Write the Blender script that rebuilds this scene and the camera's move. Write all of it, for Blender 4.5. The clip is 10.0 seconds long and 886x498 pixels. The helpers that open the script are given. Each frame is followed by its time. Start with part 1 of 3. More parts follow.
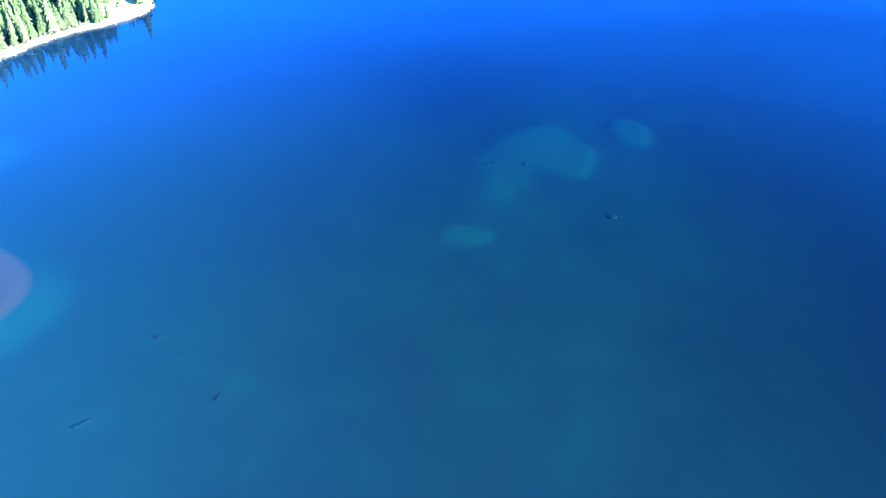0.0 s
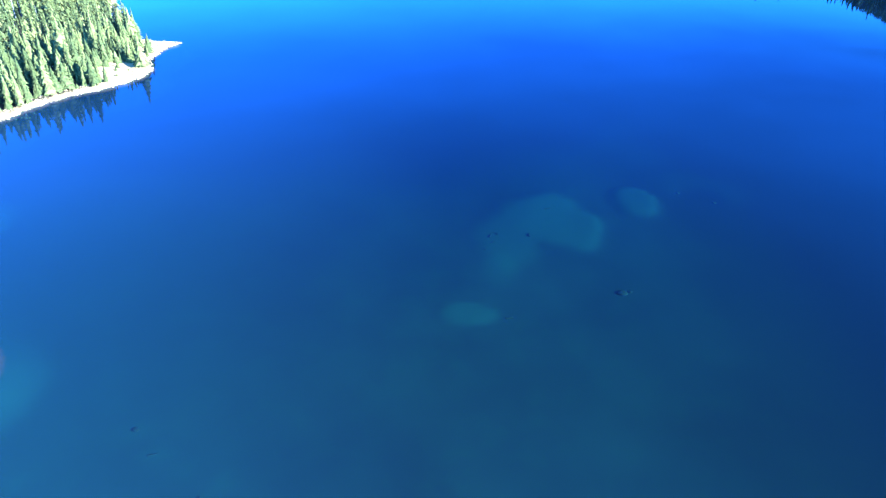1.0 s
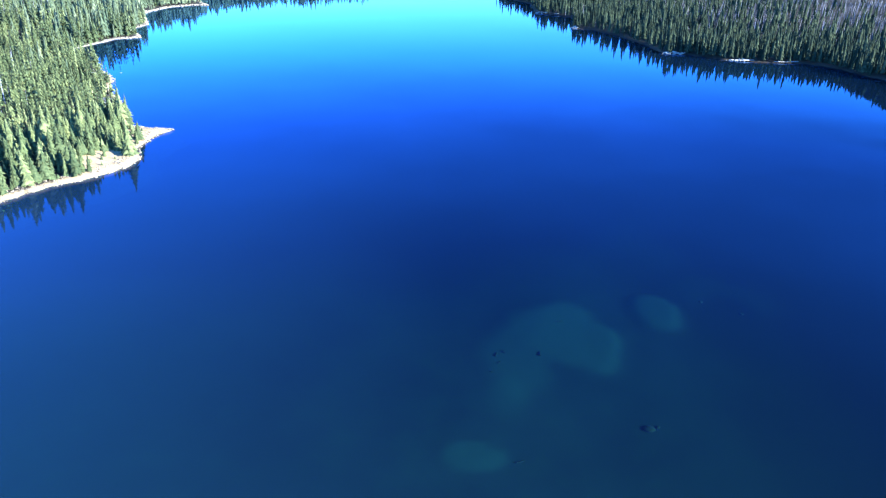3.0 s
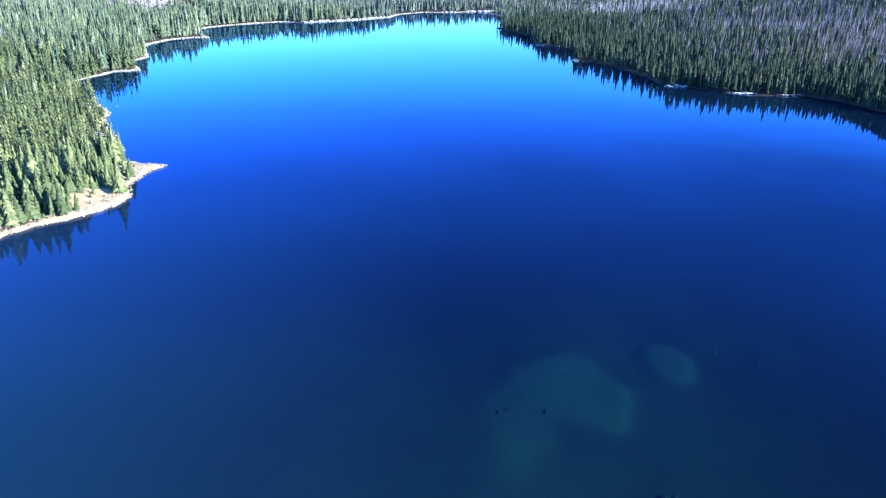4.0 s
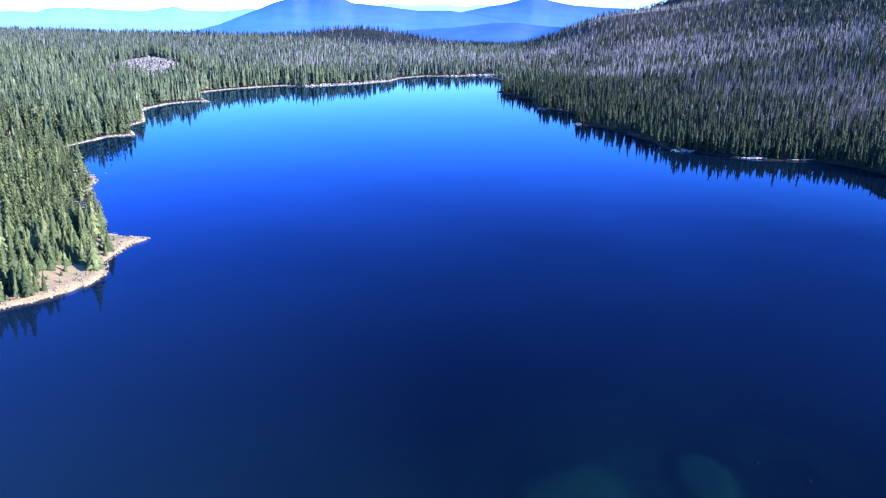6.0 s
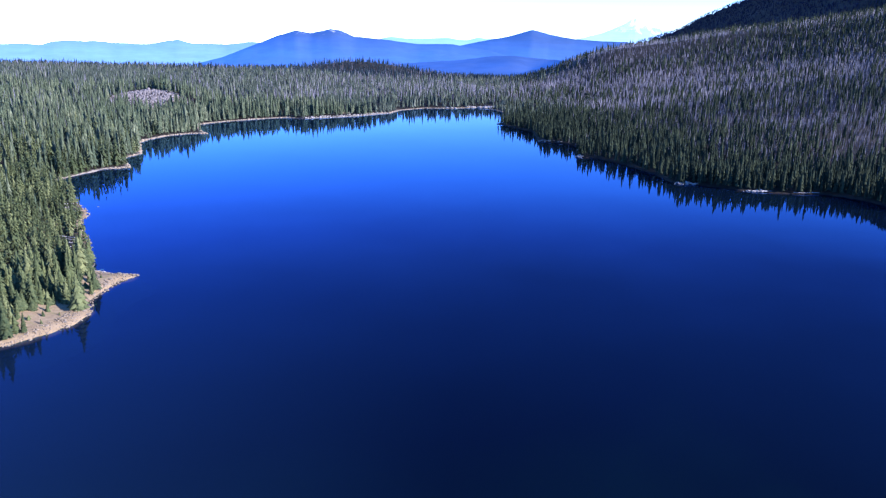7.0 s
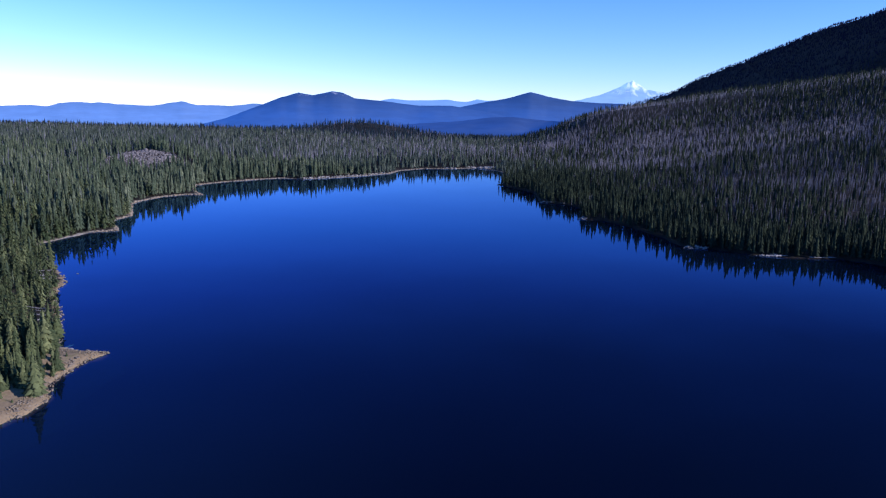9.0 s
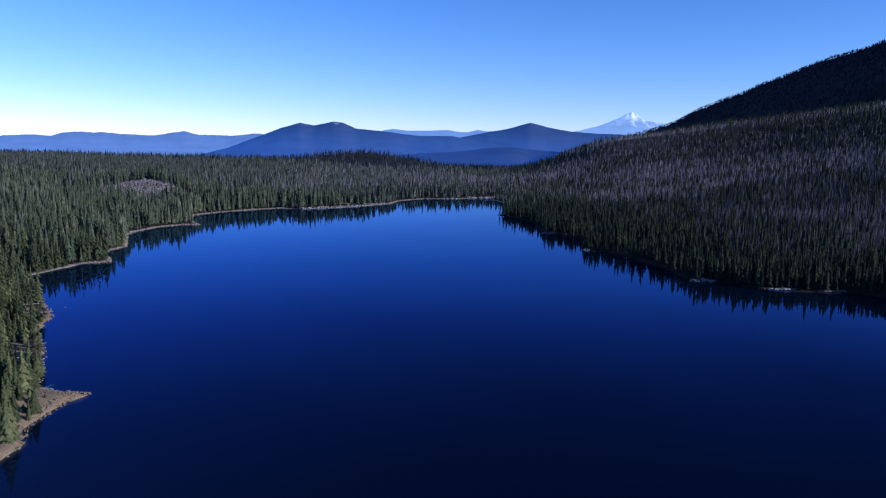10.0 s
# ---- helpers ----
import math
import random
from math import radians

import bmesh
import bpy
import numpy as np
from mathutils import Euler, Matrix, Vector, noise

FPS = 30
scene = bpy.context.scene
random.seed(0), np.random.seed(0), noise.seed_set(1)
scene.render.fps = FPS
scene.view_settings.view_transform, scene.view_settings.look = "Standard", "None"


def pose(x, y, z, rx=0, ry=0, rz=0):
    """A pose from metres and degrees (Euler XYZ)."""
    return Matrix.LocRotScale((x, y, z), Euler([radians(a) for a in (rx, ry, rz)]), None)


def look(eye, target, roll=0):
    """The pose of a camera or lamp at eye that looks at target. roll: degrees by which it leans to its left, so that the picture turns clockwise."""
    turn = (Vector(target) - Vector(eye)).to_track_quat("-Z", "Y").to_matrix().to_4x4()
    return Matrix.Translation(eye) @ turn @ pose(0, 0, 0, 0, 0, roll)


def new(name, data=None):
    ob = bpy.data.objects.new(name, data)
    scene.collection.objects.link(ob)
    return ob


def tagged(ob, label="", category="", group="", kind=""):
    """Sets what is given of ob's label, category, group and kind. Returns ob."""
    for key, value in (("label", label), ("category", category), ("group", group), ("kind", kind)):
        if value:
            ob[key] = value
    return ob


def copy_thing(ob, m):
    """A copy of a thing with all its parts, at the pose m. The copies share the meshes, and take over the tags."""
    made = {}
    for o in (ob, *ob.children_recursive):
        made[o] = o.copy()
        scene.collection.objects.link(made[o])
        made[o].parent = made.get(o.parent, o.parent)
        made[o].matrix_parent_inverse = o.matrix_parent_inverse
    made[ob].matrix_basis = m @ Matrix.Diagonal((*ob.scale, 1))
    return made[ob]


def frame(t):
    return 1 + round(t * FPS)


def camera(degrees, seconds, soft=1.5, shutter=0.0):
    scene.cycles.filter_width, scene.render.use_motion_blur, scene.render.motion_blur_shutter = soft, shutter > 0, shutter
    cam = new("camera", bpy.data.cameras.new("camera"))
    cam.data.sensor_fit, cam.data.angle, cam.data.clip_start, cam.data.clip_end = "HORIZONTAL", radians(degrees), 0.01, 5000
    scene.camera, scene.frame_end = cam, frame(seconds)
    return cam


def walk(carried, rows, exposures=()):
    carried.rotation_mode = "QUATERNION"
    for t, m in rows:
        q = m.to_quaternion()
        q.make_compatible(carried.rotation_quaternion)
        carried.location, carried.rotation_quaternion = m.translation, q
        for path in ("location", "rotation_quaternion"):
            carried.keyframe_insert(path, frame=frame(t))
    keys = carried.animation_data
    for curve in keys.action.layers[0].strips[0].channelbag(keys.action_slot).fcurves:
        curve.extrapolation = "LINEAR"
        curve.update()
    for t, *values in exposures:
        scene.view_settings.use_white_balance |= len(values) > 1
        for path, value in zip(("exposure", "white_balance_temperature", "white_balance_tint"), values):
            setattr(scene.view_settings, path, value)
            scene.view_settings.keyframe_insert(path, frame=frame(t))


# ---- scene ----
cam = camera(65.6, 10.0, soft=1.25)
PATH = [
    (0, (1.09, -16.798, 64.382), (1.087, -15.175, 63.214), 1.0),
    (0.5, (0.888, -13.119, 64.39), (0.886, -11.453, 63.284), 1.0),
    (1, (0.6, -9.475, 64.387), (0.597, -7.768, 63.346), 1.2),
    (1.5, (0.304, -5.891, 64.378), (0.304, -4.144, 63.405), 1.6),
    (2, (0.128, -2.049, 64.444), (0.126, -0.28, 63.511), 1.6),
    (2.5, (0.048, 1.97, 64.557), (0.044, 3.758, 63.661), 1.6),
    (4, (0.314, 13.889, 64.946), (0.302, 15.729, 64.162), 1.6),
    (4.5, (0.355, 17.848, 64.994), (0.341, 19.704, 64.248), 1.5),
    (5, (0.304, 21.914, 65.031), (0.288, 23.785, 64.326), 1.5),
    (5.5, (0.202, 26.041, 65.022), (0.184, 27.926, 64.355), 1.5),
    (7, (-0.211, 37.992, 64.543), (-0.233, 39.917, 64.0), 1.5),
    (7.5, (-0.338, 42.11, 64.503), (-0.361, 44.046, 64.001), 1.5),
    (8, (-0.428, 46.343, 64.498), (-0.452, 48.289, 64.036), 1.4),
    (8.5, (-0.51, 50.612, 64.522), (-0.535, 52.567, 64.102), 1.5),
    (9, (-0.624, 54.84, 64.525), (-0.65, 56.803, 64.146), 1.5),
    (9.5, (-0.728, 59.074, 64.517), (-0.755, 61.045, 64.179), 1.5),
    (10, (-0.837, 63.276, 64.508), (-0.866, 65.254, 64.213), 1.6),
]
EXPOSURES = [(0, 3.97, 6150, -19), (1, 3.66, 6150, -13), (2.5, 3.1, 6150, -4), (4.5, 2.68, 6150, 6), (5.5, 2.45, 6150, 11), (7.5, 1.3, 6150, 22), (9, 0.37, 6150, 21), (10, 0.0, 6150, 19)]
WATER_CLEAR = (0.06, 0.23, 0.25, 1)
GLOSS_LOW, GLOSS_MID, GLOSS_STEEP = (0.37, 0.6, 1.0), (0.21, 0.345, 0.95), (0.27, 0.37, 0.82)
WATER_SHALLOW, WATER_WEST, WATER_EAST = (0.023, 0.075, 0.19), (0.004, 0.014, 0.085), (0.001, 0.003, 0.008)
WATER_SHELF, WATER_SHELF_EAST, WATER_VEIL = (0.008, 0.018, 0.06), (0.003, 0.01, 0.045), (0.01, 0.034, 0.085)
walk(cam, [(t, look(eye, target, roll)) for t, eye, target, roll in PATH], EXPOSURES)

# ---- sky and sun ----
SUN_BEARING, SUN_HEIGHT = 110.0, 20.0
world = bpy.data.worlds.new("sky")
scene.world = world
world.use_nodes = True
wn = world.node_tree
sky = wn.nodes.new("ShaderNodeTexSky")
sky.sky_type, sky.sun_disc = "NISHITA", False
sky.sun_elevation, sky.sun_rotation = radians(SUN_HEIGHT), radians(SUN_BEARING)
sky.altitude, sky.air_density, sky.dust_density, sky.ozone_density = 1800, 1.0, 0.0, 4.0
vivid = wn.nodes.new("ShaderNodeHueSaturation")
vivid.inputs["Saturation"].default_value = 1.2
wn.links.new(sky.outputs["Color"], vivid.inputs["Color"])
cool = wn.nodes.new("ShaderNodeMix")
cool.data_type, cool.blend_type = "RGBA", "MULTIPLY"
cool.inputs[0].default_value = 1.0
cool.inputs[7].default_value = (1.0, 0.97, 1.2, 1)
wn.links.new(vivid.outputs["Color"], cool.inputs[6])
wn.links.new(cool.outputs[2], wn.nodes["Background"].inputs["Color"])
wn.nodes["Background"].inputs["Strength"].default_value = 0.15
sun = new("sun", bpy.data.lights.new("sun", "SUN"))
sun.data.energy, sun.data.angle, sun.data.color = 4.8, radians(0.5), (1.0, 0.95, 0.87)
sb, sh = radians(SUN_BEARING), radians(SUN_HEIGHT)
sun.matrix_world = look((math.sin(sb) * math.cos(sh) * 500, math.cos(sb) * math.cos(sh) * 500, math.sin(sh) * 500), (0, 0, 0))


# ---- materials ----
class Nodes:
    """A small builder for node materials."""

    def __init__(self, name):
        self.mat = bpy.data.materials.new(name)
        self.mat.use_nodes = True
        self.tree = self.mat.node_tree
        self.tree.nodes.clear()
        self.out = self.add("ShaderNodeOutputMaterial")

    def add(self, kind, **sets):
        node = self.tree.nodes.new(kind)
        for key, value in sets.items():
            node.inputs[key.replace("_", " ")].default_value = value
        return node

    def link(self, a, b):
        self.tree.links.new(a, b)

    def place(self):
        return self.add("ShaderNodeNewGeometry").outputs["Position"]

    def noise(self, scale, detail=4.0, rough=0.6, at=None):
        n = self.add("ShaderNodeTexNoise", Scale=scale, Detail=detail, Roughness=rough)
        self.link(at or self.place(), n.inputs["Vector"])
        return n.outputs["Fac"]

    def ramp(self, fac, *stops):
        r = self.add("ShaderNodeValToRGB")
        while len(r.color_ramp.elements) < len(stops):
            r.color_ramp.elements.new(0.5)
        for e, (at, col) in zip(r.color_ramp.elements, stops):
            e.position, e.color = at, (*col, 1)
        self.link(fac, r.inputs["Fac"])
        return r.outputs["Color"]

    def span(self, value, a, b, c=0.0, d=1.0):
        m = self.add("ShaderNodeMapRange", From_Min=a, From_Max=b, To_Min=c, To_Max=d)
        self.link(value, m.inputs["Value"])
        return m.outputs["Result"]

    def mix(self, fac, a, b, how="MIX"):
        m = self.tree.nodes.new("ShaderNodeMix")
        m.data_type, m.blend_type = "RGBA", how
        for socket, value in ((m.inputs[0], fac), (m.inputs[6], a), (m.inputs[7], b)):
            if isinstance(value, (int, float)):
                socket.default_value = value
            elif isinstance(value, tuple):
                socket.default_value = (*value, 1)
            else:
                self.link(value, socket)
        return m.outputs[2]

    def attr(self, name):
        a = self.add("ShaderNodeAttribute")
        a.attribute_name = name
        return a.outputs["Fac"]

    def finish(self, colour, rough=0.8, bump=None, strength=0.5, distance=0.1, spec=0.3):
        p = self.add("ShaderNodeBsdfPrincipled", Roughness=rough)
        p.inputs["Specular IOR Level"].default_value = spec
        if isinstance(colour, tuple):
            p.inputs["Base Color"].default_value = (*colour, 1)
        else:
            self.link(colour, p.inputs["Base Color"])
        if bump is not None:
            b = self.add("ShaderNodeBump", Strength=strength, Distance=distance)
            self.link(bump, b.inputs["Height"])
            self.link(b.outputs["Normal"], p.inputs["Normal"])
        self.link(p.outputs["BSDF"], self.out.inputs["Surface"])
        return self.mat


def needle_material(name, dark, mid, light):
    m = Nodes(name)
    tint = m.attr("tint")
    obj = m.add("ShaderNodeObjectInfo").outputs["Random"]
    both = m.add("ShaderNodeMath")
    both.operation = "ADD"
    m.link(tint, both.inputs[0])
    m.link(obj, both.inputs[1])
    frac = m.add("ShaderNodeMath")
    frac.operation = "FRACT"
    m.link(both.outputs[0], frac.inputs[0])
    col = m.ramp(frac.outputs[0], (0.0, tuple(c * 0.6 for c in dark)), (0.3, dark), (0.6, mid), (1.0, light))
    isle = m.add("ShaderNodeNewGeometry").outputs["Random Per Island"]
    col = m.mix(m.span(isle, 0, 1, 0.0, 0.9), col, tuple(c * 0.7 for c in dark))
    col = m.mix(m.span(m.noise(1.7, 3), 0.35, 0.7, 0, 0.4), col, tuple(c * 0.95 for c in light))
    col = m.mix(m.span(m.noise(0.022, 3), 0.42, 0.66, 0.0, 0.6), col, tuple(c * 0.8 for c in dark))
    return m.finish(col, 0.8, spec=0.04)


def bark_material(name, a, b):
    m = Nodes(name)
    col = m.mix(m.span(m.noise(2.5, 5), 0.3, 0.7), a, b)
    isle = m.add("ShaderNodeNewGeometry").outputs["Random Per Island"]
    col = m.mix(m.span(isle, 0, 1, 0.0, 0.6), col, tuple(c * 0.7 for c in a))
    return m.finish(col, 0.9, m.noise(9, 4), 0.6, 0.05)


def stone_material(name, a, b, c):
    m = Nodes(name)
    col = m.mix(m.span(m.noise(0.9, 5), 0.3, 0.7), a, b)
    isle = m.add("ShaderNodeNewGeometry").outputs["Random Per Island"]
    obj = m.add("ShaderNodeObjectInfo").outputs["Random"]
    col = m.mix(m.span(isle, 0, 1, 0, 0.5), col, c)
    col = m.mix(m.span(obj, 0, 1, 0, 0.5), col, c)
    return m.finish(col, 0.9, m.noise(3.5, 5), 0.7, 0.15)


def ground_material():
    m = Nodes("ground_earth_and_lake_bed")
    shore, bare, sand = m.attr("shore"), m.attr("bare"), m.attr("sand")
    big, fine = m.noise(0.05, 5), m.noise(0.8, 6, 0.7)
    floor = m.mix(m.span(big, 0.35, 0.65), (0.013, 0.012, 0.011), (0.03, 0.026, 0.022))
    floor = m.mix(m.span(fine, 0.55, 0.85), floor, (0.065, 0.06, 0.055))
    beach = m.mix(m.span(fine, 0.3, 0.7), (0.19, 0.14, 0.088), (0.3, 0.23, 0.15))
    beach = m.mix(m.span(m.noise(0.22, 4), 0.45, 0.7, 0, 0.7), beach, (0.25, 0.175, 0.1))
    beach = m.mix(m.span(m.noise(2.6, 4, 0.7), 0.5, 0.75, 0, 0.6), beach, (0.13, 0.1, 0.074))
    lie = m.add("ShaderNodeSeparateXYZ")
    m.link(m.place(), lie.inputs[0])
    gravel = m.mix(m.span(fine, 0.3, 0.7), (0.12, 0.112, 0.105), (0.27, 0.255, 0.24))
    beach = m.mix(m.span(lie.outputs["Y"], 300, 400, 0, 0.85), beach, gravel)
    grassy = m.mix(m.span(m.noise(0.3, 5, 0.7), 0.56, 0.66, 0, 0.8), beach, (0.17, 0.165, 0.07))
    ragged = m.add("ShaderNodeMath")
    ragged.operation = "ADD"
    m.link(shore, ragged.inputs[0])
    m.link(m.span(m.noise(0.3, 5), 0.2, 0.8, -2.5, 2.5), ragged.inputs[1])
    land = m.mix(m.span(ragged.outputs[0], 1.5, 3.5), beach, floor)
    land = m.mix(m.span(bare, 0.2, 0.6), land, m.mix(m.span(shore, 2.5, 4.5), beach, grassy))
    xyz = m.add("ShaderNodeSeparateXYZ")
    m.link(m.place(), xyz.inputs[0])
    z = xyz.outputs["Z"]
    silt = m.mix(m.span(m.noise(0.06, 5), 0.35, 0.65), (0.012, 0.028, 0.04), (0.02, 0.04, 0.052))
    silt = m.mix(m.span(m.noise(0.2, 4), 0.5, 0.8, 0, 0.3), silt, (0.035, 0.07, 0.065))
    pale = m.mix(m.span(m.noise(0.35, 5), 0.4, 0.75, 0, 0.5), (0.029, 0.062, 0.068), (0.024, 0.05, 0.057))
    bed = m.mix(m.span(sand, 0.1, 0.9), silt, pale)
    # Light lost in deep water is put into the bed colour here.
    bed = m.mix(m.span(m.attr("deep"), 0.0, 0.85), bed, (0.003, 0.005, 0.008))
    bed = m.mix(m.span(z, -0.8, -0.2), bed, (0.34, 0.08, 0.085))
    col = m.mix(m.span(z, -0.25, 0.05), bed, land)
    return m.finish(col, 0.95, m.noise(0.5, 4, 0.6), 0.12, 0.4, spec=0.1)


def water_material():
    m = Nodes("lake_water")
    ripple = m.add("ShaderNodeTexNoise", Scale=0.35, Detail=3.0, Roughness=0.5)
    m.link(m.place(), ripple.inputs["Vector"])
    bump = m.add("ShaderNodeBump", Strength=0.06, Distance=0.03)
    m.link(ripple.outputs["Fac"], bump.inputs["Height"])
    clear = m.add("ShaderNodeBsdfTransparent", Color=WATER_CLEAR)
    xyz = m.add("ShaderNodeSeparateXYZ")
    m.link(m.place(), xyz.inputs[0])
    body = m.add("ShaderNodeBsdfDiffuse")
    # Body colour grades from brighter west to darker east.
    west_to_east = m.mix(m.span(xyz.outputs["X"], -140, 125), WATER_WEST, WATER_EAST)
    shallow = m.mix(m.span(xyz.outputs["X"], -115, 0), WATER_SHALLOW, west_to_east)
    shallow = m.mix(m.span(xyz.outputs["Y"], 35, 120), west_to_east, shallow)
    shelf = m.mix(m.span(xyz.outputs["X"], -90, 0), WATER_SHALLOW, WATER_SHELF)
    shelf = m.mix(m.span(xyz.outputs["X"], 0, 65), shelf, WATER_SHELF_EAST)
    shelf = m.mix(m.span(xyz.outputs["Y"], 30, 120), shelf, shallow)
    open_water = m.mix(m.span(xyz.outputs["Y"], 115, 215), shelf, west_to_east)
    # Northern water is lightened in colour, a veil over its dark reflections.
    m.link(m.mix(m.span(xyz.outputs["Y"], 220, 420), open_water, WATER_VEIL), body.inputs["Color"])
    inside = m.add("ShaderNodeMixShader")
    inside.inputs[0].default_value = 0.2
    m.link(clear.outputs[0], inside.inputs[1])
    m.link(body.outputs[0], inside.inputs[2])
    gloss = m.add("ShaderNodeBsdfGlossy", Roughness=0.015)
    m.link(bump.outputs["Normal"], gloss.inputs["Normal"])
    fresnel = m.add("ShaderNodeFresnel", IOR=1.33)
    m.link(bump.outputs["Normal"], fresnel.inputs["Normal"])
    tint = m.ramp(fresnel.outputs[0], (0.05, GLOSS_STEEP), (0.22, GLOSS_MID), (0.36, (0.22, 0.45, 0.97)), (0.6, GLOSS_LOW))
    # Reflection is painted dimmer to the east, where polarised sky mirrors darker.
    eastward = m.add("ShaderNodeMath")
    eastward.operation = "ADD"
    m.link(xyz.outputs["X"], eastward.inputs[0])
    m.link(m.span(m.noise(0.012, 3), 0.3, 0.7, -45, 45), eastward.inputs[1])
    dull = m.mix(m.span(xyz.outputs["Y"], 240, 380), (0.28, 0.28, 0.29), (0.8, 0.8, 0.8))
    m.link(m.mix(m.span(eastward.outputs[0], -150, 190), tint, m.mix(1.0, tint, dull, "MULTIPLY")), gloss.inputs["Color"])
    top = m.add("ShaderNodeMixShader")
    m.link(m.span(fresnel.outputs[0], 0.03, 0.6, 0.0, 0.66), top.inputs[0])
    m.link(inside.outputs[0], top.inputs[1])
    m.link(gloss.outputs[0], top.inputs[2])
    m.link(top.outputs[0], m.out.inputs["Surface"])
    return m.mat


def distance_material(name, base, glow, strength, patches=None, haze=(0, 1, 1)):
    """Far country whose haze of blue air is put in as emission."""
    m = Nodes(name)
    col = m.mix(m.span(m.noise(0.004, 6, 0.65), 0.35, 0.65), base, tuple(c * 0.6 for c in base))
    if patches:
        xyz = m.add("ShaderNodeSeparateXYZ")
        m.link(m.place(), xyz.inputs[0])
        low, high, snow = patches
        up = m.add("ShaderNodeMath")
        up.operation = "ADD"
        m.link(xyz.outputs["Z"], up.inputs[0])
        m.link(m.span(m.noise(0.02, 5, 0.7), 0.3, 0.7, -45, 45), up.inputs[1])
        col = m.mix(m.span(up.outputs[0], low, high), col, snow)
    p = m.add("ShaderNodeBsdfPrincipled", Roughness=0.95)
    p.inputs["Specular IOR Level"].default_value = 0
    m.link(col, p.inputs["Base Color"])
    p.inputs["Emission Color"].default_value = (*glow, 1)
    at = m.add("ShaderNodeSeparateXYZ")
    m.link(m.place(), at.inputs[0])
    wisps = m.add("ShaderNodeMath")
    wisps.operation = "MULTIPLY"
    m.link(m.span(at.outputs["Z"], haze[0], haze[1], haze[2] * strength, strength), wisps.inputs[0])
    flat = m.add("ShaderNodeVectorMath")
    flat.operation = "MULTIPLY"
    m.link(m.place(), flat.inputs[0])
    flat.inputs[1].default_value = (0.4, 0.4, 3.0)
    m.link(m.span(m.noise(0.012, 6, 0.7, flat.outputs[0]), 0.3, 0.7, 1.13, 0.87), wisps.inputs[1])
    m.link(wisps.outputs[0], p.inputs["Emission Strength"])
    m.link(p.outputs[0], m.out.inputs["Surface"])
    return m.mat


OLIVE = needle_material("sunlit_fir_needles", (0.029, 0.046, 0.024), (0.086, 0.11, 0.048), (0.172, 0.19, 0.09))
GREEN = needle_material("fir_needles", (0.04, 0.062, 0.04), (0.088, 0.112, 0.07), (0.155, 0.176, 0.115))
DULL = needle_material("thin_grey_green_needles", (0.034, 0.052, 0.042), (0.064, 0.084, 0.066), (0.12, 0.134, 0.112))
# Eastern needles are darkened in colour, for trees seen from their shaded side.
DARK = needle_material("shaded_side_needles", (0.011, 0.019, 0.014), (0.022, 0.033, 0.022), (0.05, 0.064, 0.038))
# Ridge needles carry the slope's shade and blue haze in their colour.
SHADE = needle_material("ridge_shade_and_haze_needles", (0.013, 0.0145, 0.034), (0.018, 0.02, 0.044), (0.025, 0.028, 0.057))
# Blue of the distant air is mixed into these needles.
FAINT = needle_material("far_haze_needles", (0.01, 0.02, 0.03), (0.017, 0.03, 0.043), (0.028, 0.045, 0.06))
BARK = bark_material("brown_bark", (0.13, 0.095, 0.07), (0.22, 0.17, 0.13))
GREY = bark_material("bleached_dead_wood", (0.28, 0.27, 0.29), (0.44, 0.42, 0.45))
# Weathered wood, with slope shade and blue skylight put into its colour.
SNAG = bark_material("weathered_shaded_snag_wood", (0.078, 0.082, 0.115), (0.21, 0.216, 0.29))
STONE = stone_material("pale_shore_stone", (0.19, 0.154, 0.118), (0.27, 0.224, 0.176), (0.15, 0.12, 0.092))
BLEACHED = stone_material("bleached_shore_rock", (0.25, 0.237, 0.235), (0.37, 0.352, 0.345), (0.14, 0.128, 0.132))
SCREE = stone_material("pale_mauve_scree", (0.13, 0.12, 0.128), (0.21, 0.195, 0.205), (0.085, 0.077, 0.083))
SUNKEN = bark_material("waterlogged_wood", (0.012, 0.022, 0.022), (0.022, 0.036, 0.036))
EARTH = ground_material()
WATER = water_material()


# ---- helpers of this scene ----
def mesh_object(name, verts, faces, material, parent=None, label="", tint=None):
    me = bpy.data.meshes.new(name)
    verts = np.asarray(verts, dtype=np.float32)
    if isinstance(faces, np.ndarray):
        n, k = faces.shape
        me.vertices.add(len(verts))
        me.vertices.foreach_set("co", verts.ravel())
        me.loops.add(n * k)
        me.loops.foreach_set("vertex_index", faces.astype(np.int32).ravel())
        me.polygons.add(n)
        me.polygons.foreach_set("loop_start", np.arange(0, n * k, k, dtype=np.int32))
        me.update(calc_edges=True)
    else:
        me.from_pydata([tuple(v) for v in verts.tolist()], [], faces)
    me.materials.append(material)
    if tint is not None:
        me.attributes.new("tint", "FLOAT", "POINT").data.foreach_set("value", np.asarray(tint, dtype=np.float32))
    ob = new(name, me)
    if parent:
        ob.parent = parent
    if label:
        ob["label"] = label
    return ob


def hashed(ix, iy, seed):
    h = (ix * 374761393 + iy * 668265263 + seed * 974634577) & 0x7FFFFFFF
    h = ((h ^ (h >> 13)) * 1274126177) & 0x7FFFFFFF
    return ((h ^ (h >> 16)) & 0xFFFF) / 65535.0


